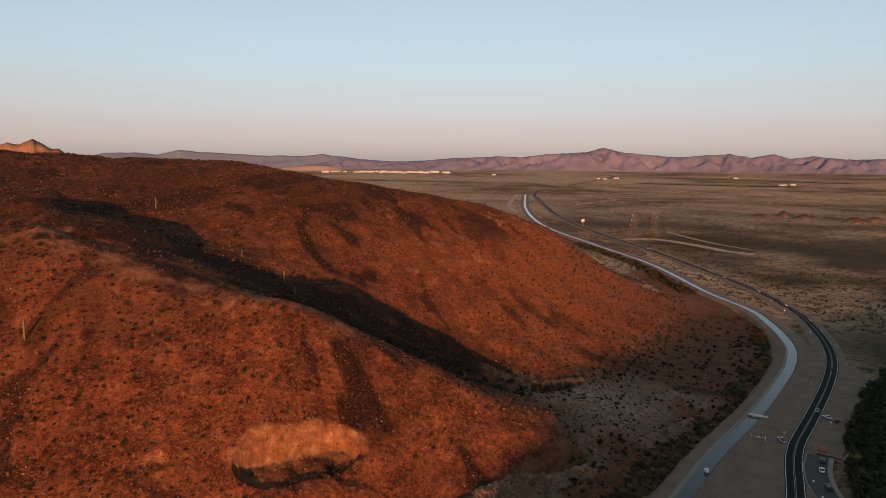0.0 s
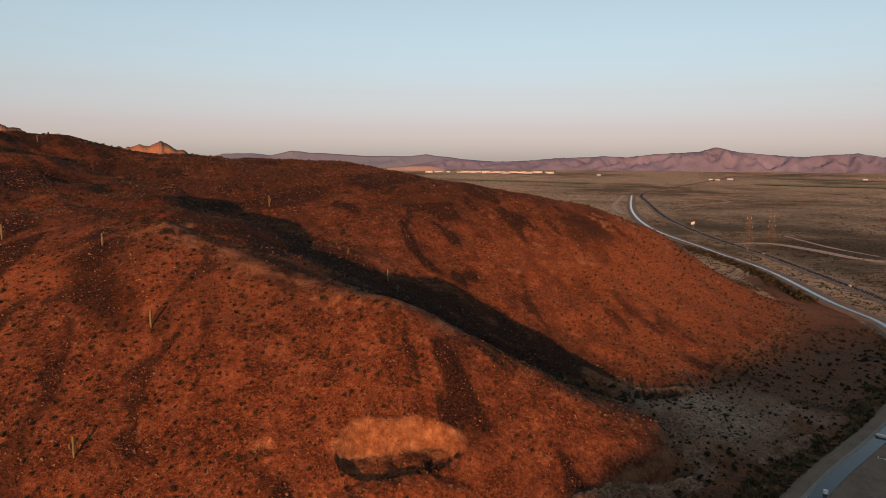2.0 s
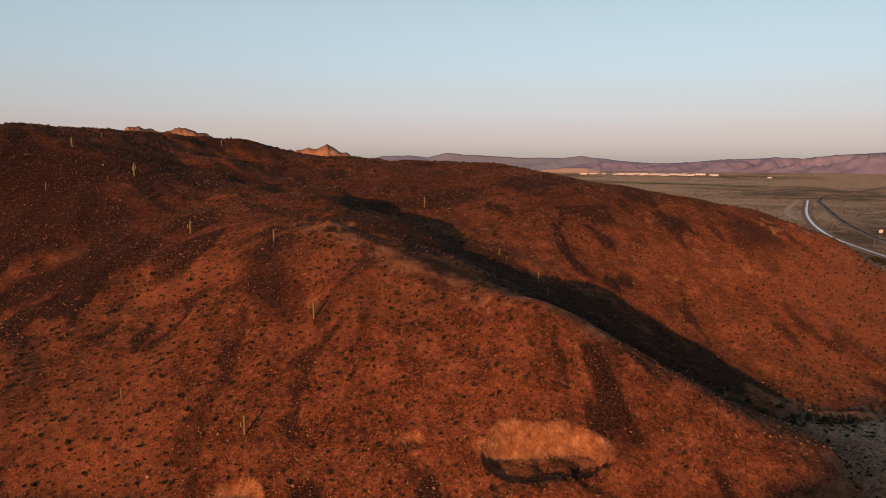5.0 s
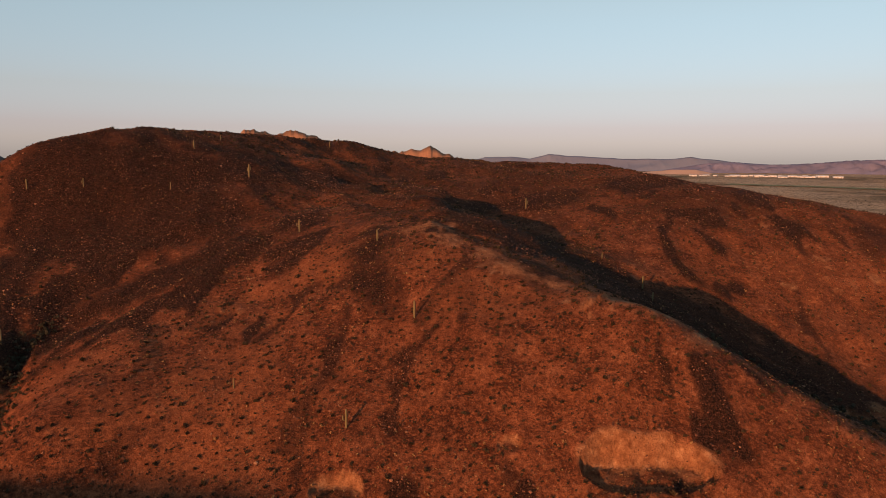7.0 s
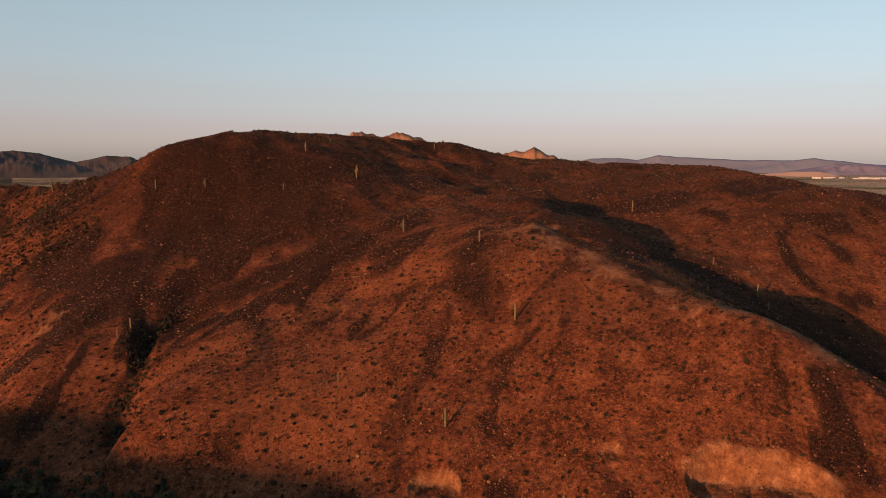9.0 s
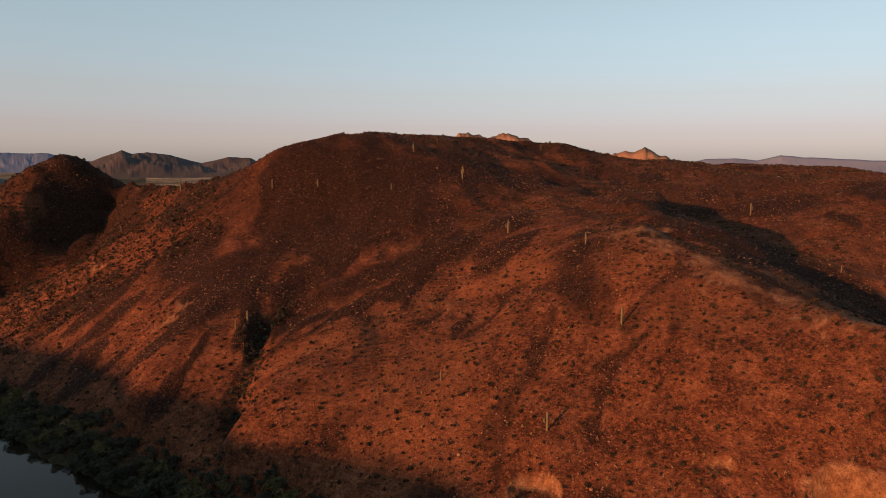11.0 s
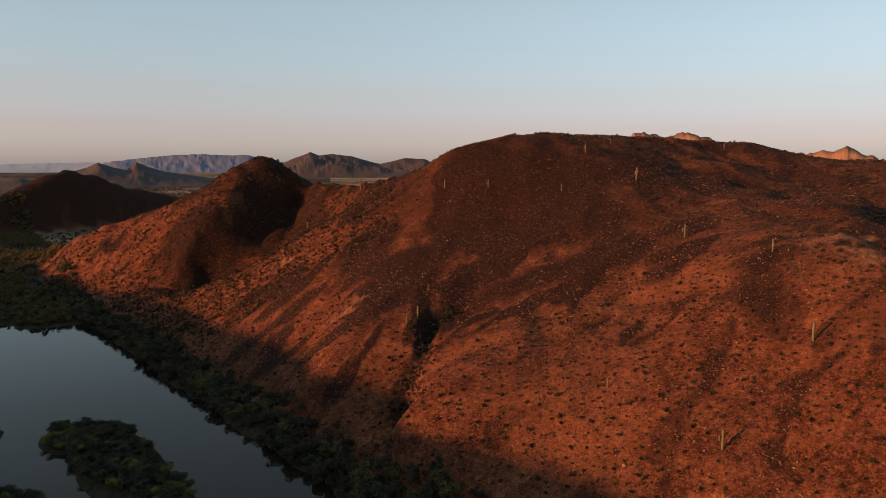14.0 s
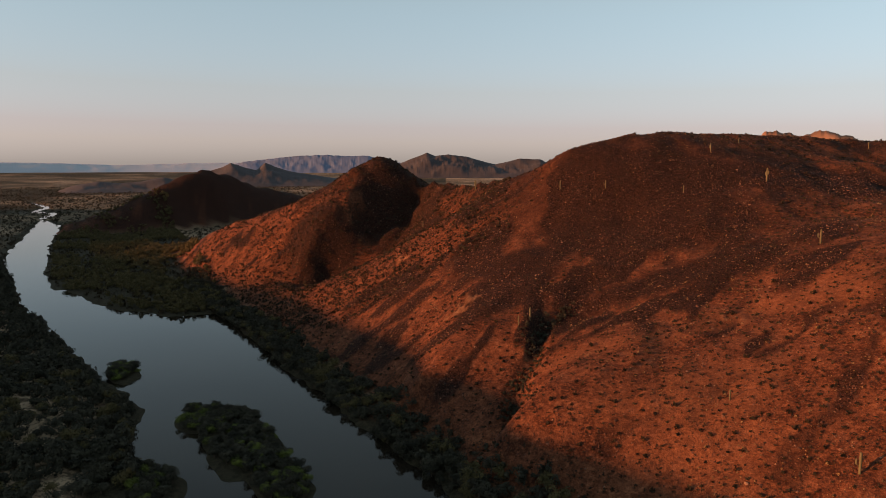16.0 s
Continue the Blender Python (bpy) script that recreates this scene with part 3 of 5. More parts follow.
def sweep(name, line, profile, material, label="", category="", kind="structure", parent=None, lift=0.0):
    """A strip along a line; profile: offsets to the right and heights over the ground."""
    p = np.asarray(line, float)[:, :2]
    d = np.gradient(p, axis=0)
    d /= np.linalg.norm(d, axis=1)[:, None]
    right = np.stack([d[:, 1], -d[:, 0]], 1)
    level = np.maximum(surface(p[:, 0], p[:, 1])[0], 0.0) * (np.hypot(p[:, 0], p[:, 1]) > 1900) + np.clip((np.hypot(p[:, 0], p[:, 1]) - 1500) / 600, 0, 1.5) + lift
    verts = np.concatenate([np.stack([p[:, 0] + o * right[:, 0], p[:, 1] + o * right[:, 1], level + h], 1) for o, h in profile])
    n, k = len(p), len(profile)
    i, j = np.meshgrid(np.arange(k - 1), np.arange(n - 1), indexing="ij")
    faces = np.stack([i * n + j, (i + 1) * n + j, (i + 1) * n + j + 1, i * n + j + 1], -1).reshape(-1, 4)
    ob = new(name, mesh_from(name, verts, faces, material, False))
    if parent:
        ob.parent = parent
    return tagged(ob, label, category, kind=kind)


CANAL = spline([(*q, 0) for q in TRACK], 8)
ROAD = spline([(*q, 0) for q in [(170, 118), (200, 138), (218, 152), (237, 165), (274, 184), (319, 208), (358, 232), (394, 261), (433, 300), (460, 333), (499, 394), (544, 489), (609, 635),
               (690, 842), (838, 1138), (1091, 1560), (1240, 1800), (1400, 1980), (1615, 2144), (2472, 2804)]], 8)
canal = sweep("canal", CANAL, [(-9.5, -0.2), (-7.6, 1.0), (-3.1, 1.2), (-1.8, 0.1), (1.8, 0.1), (3.0, 1.2), (8, 0.9), (11, -0.1)], MAT_DIRT, "earth-banked irrigation canal beside the road", "canal")
sweep("canal_lining", CANAL, [(-3.6, 1.25), (-3.0, 1.26), (-1.7, 0.15), (1.7, 0.15), (2.6, 0.95)], MAT_CONCRETE, kind="", parent=canal)
sweep("canal_water", CANAL, [(-2.35, 0.68), (2.35, 0.68)], MAT_CANAL, kind="", parent=canal)
road = sweep("road", ROAD, [(-9, -0.1), (-6, 0.15), (5, 0.15), (7, -0.1)], MAT_DIRT, "two-lane asphalt road curving along the canal", "road")
sweep("asphalt", ROAD, [(-3.15, 0.18), (-3.05, 0.22), (3.05, 0.22), (3.15, 0.18)], MAT_ASPHALT, kind="", parent=road)


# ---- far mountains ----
# the ranges' mauve, blue and grey are distance haze painted into their base colour
MAT_MAUVE_HAZE = plain_material("far_mountains_mauve_haze", (0.125, 0.13, 0.21), 0.95, 0.25, 0.02)
MAT_BLUE_HAZE = plain_material("far_mountains_blue_haze", (0.12, 0.15, 0.23), 0.95, 0.03, 0.004)
MAT_HAZE = plain_material("far_mountains_grey_haze", (0.40, 0.42, 0.47), 0.95, 0.05, 0.004)
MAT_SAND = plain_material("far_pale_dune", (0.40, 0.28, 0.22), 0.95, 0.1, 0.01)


def mountain_range(name, profile, dist, material, label, rugged=0.45, seed=0, deep=380, foot=22.0, grainy=110, category="mountains"):
    """A range at that distance whose crest follows bearings and rises in degrees."""
    bearing = np.array(profile)[::-1] if profile[0][0] > profile[-1][0] else np.array(profile)
    a = np.linspace(bearing[0, 0], bearing[-1, 0], 420)
    top = 108 + dist * np.tan(np.radians(np.interp(a, bearing[:, 0], bearing[:, 1])))
    v = np.linspace(-1, 1, 25)
    if category == "hills":
        end = np.clip(np.minimum(np.arange(420), 419 - np.arange(420)) / 70, 0, 1)
        top = foot - 3 + (top - foot + 3) * end * (2 - end)
    step = dist * np.radians(a[1] - a[0])
    tops = []
    for u in v:
        w = np.exp(-0.5 * (np.arange(-60, 61) * step / (0.25 * deep * abs(u) + 1e-3)) ** 2)
        tops.append(np.convolve(np.pad(top, 60, mode="edge"), w / w.sum(), "valid"))
    top = np.array(tops)
    a, v = np.meshgrid(np.radians(a), v)
    r = dist + v * deep
    x, y = -r * np.sin(a), r * np.cos(a)
    r = np.minimum(r, 4960)
    body = np.clip(1 - np.abs(v), 0, 1) ** 1.05
    fold = fractal(x, y, grainy, 5, seed, True) - 0.4
    shape = body * np.clip(1 + rugged * fold * np.clip(2.2 * (1 - body), 0, 1), 0.2, 1.35)
    small = 0.02 * fractal(x, y, 0.3 * grainy, 4, seed + 9) * body
    z = foot + (top - foot) * (shape + small)
    n, m = a.shape
    i, j = np.meshgrid(np.arange(n - 1), np.arange(m - 1), indexing="ij")
    faces = np.stack([i * m + j, i * m + j + 1, (i + 1) * m + j + 1, (i + 1) * m + j], -1).reshape(-1, 4)
    return tagged(new(name, mesh_from(name, np.stack([x, y, z], -1).reshape(-1, 3), faces, material)), label, category, kind="structure")


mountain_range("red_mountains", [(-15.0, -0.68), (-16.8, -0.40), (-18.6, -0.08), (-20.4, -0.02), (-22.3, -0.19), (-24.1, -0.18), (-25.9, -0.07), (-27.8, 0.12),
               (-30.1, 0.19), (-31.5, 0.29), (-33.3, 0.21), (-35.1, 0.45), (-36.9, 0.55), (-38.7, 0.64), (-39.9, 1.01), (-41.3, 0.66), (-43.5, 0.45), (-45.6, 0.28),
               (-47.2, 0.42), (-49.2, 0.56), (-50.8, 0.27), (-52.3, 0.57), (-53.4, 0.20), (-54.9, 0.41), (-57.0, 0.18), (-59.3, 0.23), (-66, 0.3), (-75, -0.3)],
               4380, MAT_MAUVE_HAZE, "hazy mauve desert mountains across the plain", 0.45, 3, 200, 36.0, 70)
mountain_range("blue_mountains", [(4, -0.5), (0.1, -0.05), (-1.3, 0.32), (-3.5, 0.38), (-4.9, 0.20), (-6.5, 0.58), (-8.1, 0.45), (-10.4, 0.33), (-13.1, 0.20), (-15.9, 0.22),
               (-17.3, 0.36), (-19.1, 0.14), (-20.5, -0.03), (-26, -0.4)], 4500, MAT_BLUE_HAZE, "mountains on the far horizon, tinted pale blue as by haze", 0.2, 5, 200, 30.0, 260)
mountain_range("blue_mountains", [(60, -0.4), (58.4, 0.06), (56.2, 0.33), (54.5, 0.52), (52.0, 0.66), (50.9, 0.57), (48.6, 0.58), (46.8, 0.18), (44, -0.3)], 4450, MAT_BLUE_HAZE,
               "mountains on the far horizon, tinted pale blue as by haze", 0.1, 6, 200, 30.0, 90)
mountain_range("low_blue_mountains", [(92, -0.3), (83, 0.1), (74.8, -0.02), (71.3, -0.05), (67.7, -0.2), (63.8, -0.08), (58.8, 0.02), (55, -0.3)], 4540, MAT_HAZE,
               "low line of far mountains, tinted pale as by haze", 0.1, 7, 200, 30.0, 260)
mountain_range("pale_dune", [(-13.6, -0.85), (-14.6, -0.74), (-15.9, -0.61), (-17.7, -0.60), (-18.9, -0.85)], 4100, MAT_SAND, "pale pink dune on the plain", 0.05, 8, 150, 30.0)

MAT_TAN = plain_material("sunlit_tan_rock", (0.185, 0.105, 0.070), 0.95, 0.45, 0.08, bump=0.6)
# the dark, twin and low hills have their evening shade in the rock colour
MAT_DUSK = plain_material("dusk_shaded_rock", (0.050, 0.043, 0.047), 0.95, 0.3, 0.03)
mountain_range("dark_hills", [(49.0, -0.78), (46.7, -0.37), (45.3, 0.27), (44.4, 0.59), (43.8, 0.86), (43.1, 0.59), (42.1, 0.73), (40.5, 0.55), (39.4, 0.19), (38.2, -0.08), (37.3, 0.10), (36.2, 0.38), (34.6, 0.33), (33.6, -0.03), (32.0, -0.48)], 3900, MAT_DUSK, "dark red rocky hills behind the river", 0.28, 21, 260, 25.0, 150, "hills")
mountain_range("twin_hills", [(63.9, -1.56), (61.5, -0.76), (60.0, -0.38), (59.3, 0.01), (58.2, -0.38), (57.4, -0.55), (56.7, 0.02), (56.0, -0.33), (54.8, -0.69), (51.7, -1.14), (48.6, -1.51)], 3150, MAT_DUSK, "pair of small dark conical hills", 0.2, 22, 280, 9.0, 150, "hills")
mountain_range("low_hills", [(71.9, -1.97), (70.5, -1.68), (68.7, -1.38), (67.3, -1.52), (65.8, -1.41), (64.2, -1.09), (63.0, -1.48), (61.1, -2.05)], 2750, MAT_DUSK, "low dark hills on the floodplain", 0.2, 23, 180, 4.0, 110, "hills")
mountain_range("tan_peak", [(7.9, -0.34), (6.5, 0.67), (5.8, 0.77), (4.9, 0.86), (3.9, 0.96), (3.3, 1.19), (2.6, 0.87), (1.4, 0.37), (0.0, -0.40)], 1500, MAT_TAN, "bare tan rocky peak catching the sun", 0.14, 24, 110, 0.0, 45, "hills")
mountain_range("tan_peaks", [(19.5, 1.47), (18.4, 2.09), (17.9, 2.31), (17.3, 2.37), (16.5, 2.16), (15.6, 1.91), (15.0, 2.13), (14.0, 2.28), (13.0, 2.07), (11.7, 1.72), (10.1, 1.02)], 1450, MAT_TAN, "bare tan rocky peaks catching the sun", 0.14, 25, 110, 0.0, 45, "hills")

# ---- scattered stones and scrub ----
rng = np.random.default_rng(7)


def tuft(n, size, flat=0.7, spread=1.0):
    """A bush of n small leaf triangles in a dome one metre across."""
    d = rng.normal(size=(n, 3))
    d /= np.linalg.norm(d, axis=1)[:, None]
    d[:, 2] = np.abs(d[:, 2])
    c = d * (rng.random((n, 1)) ** 0.4) * (0.5 * spread, 0.5 * spread, flat * 0.8)
    t = c[:, None, :] + rng.normal(size=(n, 3, 3)) * size
    t[:, :, 2] = np.maximum(t[:, :, 2], -0.05)
    return t


def stone(flat=0.7):
    """A rough angular stone about one metre across: its corners and its twenty faces."""
    bm = bmesh.new()
    bmesh.ops.create_icosphere(bm, subdivisions=1, radius=0.5)
    stretch = rng.uniform(0.7, 1.3)
    for v in bm.verts:
        v.co *= rng.uniform(0.65, 1.15)
        v.co.x *= stretch
        v.co.z *= flat
    corners, sides = np.array([v.co[:] for v in bm.verts]), np.array([[v.index for v in f.verts] for f in bm.faces])
    bm.free()
    return corners, sides


def stuff(name, kinds, places, material, label, category):
    """Many small things joined: places are rows of x, y, z, size; a kind is loose triangles, or corners and faces."""
    verts, faces, count = [], [], 0
    which = rng.integers(0, len(kinds), len(places))
    for k, kind in enumerate(kinds):
        corners, sides = kind if isinstance(kind, tuple) else (kind.reshape(-1, 3), np.arange(3 * len(kind)).reshape(-1, 3))
        p = places[which == k]
        a = rng.uniform(0, 2 * math.pi, (len(p), 1))
        c, s = np.cos(a), np.sin(a)
        x, y, z = corners.T[:, None, :]
        size = p[:, 3:4]
        high = size * rng.uniform(0.7, 1.3, (len(p), 1))
        verts.append(np.stack([p[:, 0:1] + size * (x * c - y * s), p[:, 1:2] + size * (x * s + y * c), p[:, 2:3] + high * z], -1).reshape(-1, 3))
        faces.append((sides[None] + count + (np.arange(len(p)) * len(corners))[:, None, None]).reshape(-1, 3))
        count += len(verts[-1])
    return tagged(new(name, mesh_from(name, np.concatenate(verts), np.concatenate(faces), material, False)), label, category, kind="stuff")


def island_material(name, dark, light, rough=0.9, clump=0.22):
    m, t, b = shader(name, rough, 0.0, 0.2)
    per = nd(t, "NewGeometry").outputs["Random Per Island"]
    whole = ramp(t, grain(t, clump, 2), [(0.38, 0.0), (0.62, 1.0)])
    t.links.new(mix(t, mix(t, 0.55, per, whole), dark, light), b.inputs["Base Color"])
    return m


def stone_material(name, stops):
    """Each stone its own tone, with a little grain."""
    m, t, b = shader(name, 0.85, 0.0, 0.25)
    tone = ramp(t, nd(t, "NewGeometry").outputs["Random Per Island"], stops)
    t.links.new(mix(t, ramp(t, grain(t, 3.0, 3), [(0.4, 0.0), (0.6, 0.35)]), tone, (0.03, 0.016, 0.011)), b.inputs["Base Color"])
    return m


MAT_SHRUB = island_material("desert_scrub", (0.011, 0.009, 0.0055), (0.042, 0.030, 0.016))
MAT_GRASS = island_material("dry_grass", (0.13, 0.075, 0.033), (0.27, 0.17, 0.08))
MAT_STONE = stone_material("varnished_stone", [(0.0, (0.022, 0.011, 0.008)), (0.35, (0.060, 0.026, 0.017)), (0.7, (0.115, 0.048, 0.029)), (0.92, (0.16, 0.075, 0.046)), (1.0, (0.25, 0.14, 0.088))])
MAT_DARKSTONE = stone_material("dark_varnished_stone", [(0.0, (0.012, 0.008, 0.006)), (0.5, (0.035, 0.017, 0.012)), (0.85, (0.08, 0.038, 0.026)), (1.0, (0.2, 0.11, 0.075))])
MAT_PALE = stone_material("pale_stone", [(0.0, (0.09, 0.062, 0.046)), (0.6, (0.22, 0.16, 0.12)), (1.0, (0.42, 0.33, 0.26))])
MAT_LEAF = island_material("riverside_leaf", (0.008, 0.0085, 0.006), (0.056, 0.052, 0.034))
MAT_BRUSH = island_material("canal_side_brush", (0.018, 0.016, 0.008), (0.13, 0.095, 0.05), clump=0.12)
MAT_OLIVE = island_material("olive_leaf", (0.035, 0.032, 0.012), (0.11, 0.085, 0.035))
MAT_LIME = island_material("bright_green_leaf", (0.05, 0.07, 0.012), (0.13, 0.15, 0.03))
MAT_BARK = plain_material("bark", (0.09, 0.07, 0.055), 0.95, 0.3, 6.0)
TUFTS = [tuft(34, 0.24) for _ in range(6)]
SMALL_TUFTS = [tuft(12, 0.24) for _ in range(6)]
STONES = [stone() for _ in range(8)]


def throw(n, az0, az1, r0, r1, power=1.0):
    """Places thrown over a sector of the plan round the hover point."""
    a = np.radians(rng.uniform(az0, az1, n))
    r = r0 + (r1 - r0) * rng.random(n) ** power
    return -r * np.sin(a), r * np.cos(a)


def offset(line, o):
    p = np.asarray(line, float)[:, :2]
    d = np.gradient(p, axis=0)
    d /= np.linalg.norm(d, axis=1)[:, None]
    return p + o * np.stack([d[:, 1], -d[:, 0]], 1)


def corridor(x, y):
    """True where the road, the canal and their verges lie."""
    return (near_line(x, y, CANAL[::6, :2]) < 9) | (near_line(x, y, ROAD[::6, :2]) < 10)


def keep(x, y, test, low, high, sink=0.05):
    z, hill, rocky, cut, gravel, brush_shade, sandy_lit = surface(x, y)
    ok = test(x, y, z, hill, rocky, cut, gravel) & ~corridor(x, y)
    size = low + (high - low) * rng.random(ok.sum()) ** 2
    return np.stack([x[ok], y[ok], z[ok] - sink * size, size], 1)


x, y = [v.ravel() + rng.uniform(-1.7, 1.7, v.size) for v in np.meshgrid(np.arange(-560, 470, 4.5), np.arange(165, 640, 4.5))]
clump = fractal(x, y, 45, 3, 77) + 0.8 * rng.random(len(x))
hill_scrub = keep(x, y, lambda x, y, z, hill, rocky, cut, gravel: (hill > 0.5) & (z > 1) & (cut < 0.3) & (clump > -0.1) & (rocky < 0.75), 0.65, 1.6)
stuff("hillside_scrub", TUFTS, hill_scrub, MAT_SHRUB, "dark low creosote scrub dotted over the hill", "scrub")
x, y = throw(95000, -56, 66, 165, 640, 0.9)
thick = fractal(x, y, 28, 4, 177)
low_scrub = keep(x, y, lambda x, y, z, hill, rocky, cut, gravel: (hill > 0.5) & (z > 1) & (cut < 0.3) & (rng.random(len(x)) < np.clip(0.15 + z / 130 + 0.5 * thick, 0.08, 0.9)), 0.45, 1.15)
stuff("low_scrub", SMALL_TUFTS, low_scrub, MAT_SHRUB, "small dark bursage clumps on the red soil", "scrub")
x, y = throw(26000, -56, 66, 165, 720)
hill_grass = keep(x, y, lambda x, y, z, hill, rocky, cut, gravel: (hill > 0.5) & (z > 1) & (fractal(x, y, 60, 3, 15) > 0.0), 0.4, 1.0)
stuff("dry_grass", SMALL_TUFTS, hill_grass, MAT_GRASS, "tufts of straw-coloured dry grass on the slope", "grass")
x, y = throw(120000, -56, 66, 165, 700, 0.9)
rocky_noise = fractal(x, y, 30, 4, 91)
hill_stones = keep(x, y, lambda x, y, z, hill, rocky, cut, gravel: (hill > 0.3) & (rng.random(len(x)) < 0.02 + 0.3 * np.clip(rocky_noise - 0.3, 0, 1) + rocky * np.clip(0.22 + 0.5 * rocky_noise, 0.04, 0.8)), 0.5, 1.5, 0.0)
stuff("boulders", STONES, hill_stones, MAT_STONE, "dark varnished and pale broken boulders strewn down the hill", "rocks")
x, y = throw(50000, 37, 67, 400, 780)
far_stones = keep(x, y, lambda x, y, z, hill, rocky, cut, gravel: (hill > 0.3) & (rng.random(len(x)) < 0.07 + 0.3 * rocky), 0.5, 1.8, 0.0)
stuff("ridge_boulders", STONES, far_stones, MAT_DARKSTONE, "dark broken boulders strewn over the further ridge", "rocks")
x, y = throw(14000, 37, 67, 400, 780)
far_scrub = keep(x, y, lambda x, y, z, hill, rocky, cut, gravel: (hill > 0.3) & (z > 1), 1.0, 2.8)
stuff("ridge_scrub", SMALL_TUFTS, far_scrub, MAT_SHRUB, "dark low scrub over the further ridge", "scrub")
def cobble():
    """A small angular stone of eight faces."""
    p = np.array([(0.5, 0, 0), (0, 0.5, 0), (-0.5, 0, 0), (0, -0.5, 0), (0, 0, 0.45), (0, 0, -0.3)]) + rng.normal(size=(6, 3)) * 0.11
    return p, np.array([(a, (a + 1) % 4, 4) for a in range(4)] + [((a + 1) % 4, a, 5) for a in range(4)])


COBBLES = [cobble() for _ in range(10)]
x, y = throw(240000, -56, 64, 168, 640, 0.85)
chip_noise = fractal(x, y, 24, 4, 191)
chips = keep(x, y, lambda x, y, z, hill, rocky, cut, gravel: (hill > 0.3) & (rng.random(len(x)) < 0.07 + 0.45 * np.clip(chip_noise, 0, 1) + rocky * np.clip(0.4 + 0.6 * chip_noise, 0.1, 0.8)), 0.3, 0.95, 0.0)
stuff("loose_stones", COBBLES, chips, MAT_STONE, "small loose stones scattered over the red slope", "rocks")
x, y = throw(9000, -46, -33, 215, 330)
wash_stones = keep(x, y, lambda x, y, z, hill, rocky, cut, gravel: gravel > 0.3, 0.2, 0.8, 0.0)
stuff("wash_stones", STONES, wash_stones, MAT_PALE, "pale loose stones in the dry wash", "rocks")
x, y = throw(44000, -66, -8, 330, 2400, 1.1)
plain_scrub = keep(x, y, lambda x, y, z, hill, rocky, cut, gravel: (hill < 0.5) & (fractal(x, y, 130, 3, 33) + 0.6 * rng.random(len(x)) > 0.05), 0.9, 2.6)
stuff("plain_scrub", SMALL_TUFTS, plain_scrub, MAT_SHRUB, "dark creosote scrub over the brown plain", "scrub")
x, y = throw(9000, -58, -38, 205, 520)
bank_scrub = keep(x, y, lambda x, y, z, hill, rocky, cut, gravel: (hill < 0.95) & ((near_line(x, y, CANAL[:, :2]) < 22) | inside(x, y, TOE_FLAT) | (rng.random(len(x)) < 0.3)) & (gravel < 0.3) & inside(x, y, TOE_FLAT) & (rng.random(len(x)) < 0.24), 0.5, 2.2)
x, y = throw(9000, -58, -38, 205, 520)
canal_brush = keep(x, y, lambda x, y, z, hill, rocky, cut, gravel: (near_line(x, y, CANAL[:, :2]) < 18 + 6 * fractal(x, y, 20, 2, 87)) & (rng.random(len(x)) < 0.8) & (inside(x, y, TOE_FLAT) | (rng.random(len(x)) < 0.02)), 0.8, 2.6)
stuff("canal_brush", TUFTS, canal_brush, MAT_BRUSH, "olive and straw-coloured brush along the canal bank", "brush")
MAT_STRAW = island_material("dry_pinkish_brush", (0.15, 0.085, 0.055), (0.40, 0.26, 0.19), clump=0.15)
x, y = throw(16000, -48, -30, 205, 300)
bank_straw = keep(x, y, lambda x, y, z, hill, rocky, cut, gravel: np.min([near_line(x, y, line) for _, line in BANKS[:3]], axis=0) < 3.5, 0.5, 1.5)
stuff("wash_brush", TUFTS, bank_straw, MAT_STRAW, "dry pinkish brush along the wash's crumbling banks", "brush")
p = offset(CANAL, -15)
p = p[(np.hypot(*p.T) > 600) & (np.hypot(*p.T) < 1000)][rng.integers(0, 42, 700)] + rng.normal(size=(700, 2)) * 4
hedge = np.stack([p[:, 0], p[:, 1], surface(p[:, 0], p[:, 1])[0], rng.uniform(1.5, 3.6, 700)], 1)
stuff("canal_hedge", TUFTS, hedge, MAT_LEAF, "dark green bushes between the hill's foot and the canal", "brush")
stuff("bank_scrub", TUFTS, bank_scrub, MAT_SHRUB, "tangled brush between the hill and the canal", "scrub")
# brush thickened and kept dark to stand in for the floodplain's shade
x, y = throw(26000, 46, 80, 420, 3000, 0.8)
flood_scrub = keep(x, y, lambda x, y, z, hill, rocky, cut, gravel: (hill < 0.4) & (z > -0.9), 1.8, 6.0)
stuff("floodplain_brush", SMALL_TUFTS, flood_scrub, MAT_SHRUB, "dark brush over the floodplain, thickened to stand in for shade", "brush")


# ---- trees ----
def crown_tuft(n, lobes, size):
    """Leaf triangles lying on several rounded lobes, one metre across."""
    c = rng.normal(size=(lobes, 3)) * (0.20, 0.20, 0.11) + (0, 0, 0.52)
    w = rng.uniform(0.18, 0.36, lobes)
    k = rng.integers(0, lobes, n)
    d = rng.normal(size=(n, 3))
    d[:, 2] += 0.35
    d /= np.linalg.norm(d, axis=1)[:, None]
    u = np.cross(d, rng.normal(size=(n, 3)))
    u /= np.linalg.norm(u, axis=1)[:, None]
    v = np.cross(d, u)
    centre = c[k] + d * (w[k] * (0.82 + 0.2 * rng.random(n)))[:, None]
    out = []
    for turn in (0.0, 2.1, 4.2):
        a = turn + rng.uniform(-0.5, 0.5, n)
        out.append(centre + size * (0.8 + 0.9 * rng.random((n, 1))) * (np.cos(a)[:, None] * u + np.sin(a)[:, None] * v) + 0.35 * size * rng.normal(size=(n, 1)) * d)
    t = np.stack(out, 1)
    t[:, :, 2] = np.maximum(t[:, :, 2], 0.03)
    return t


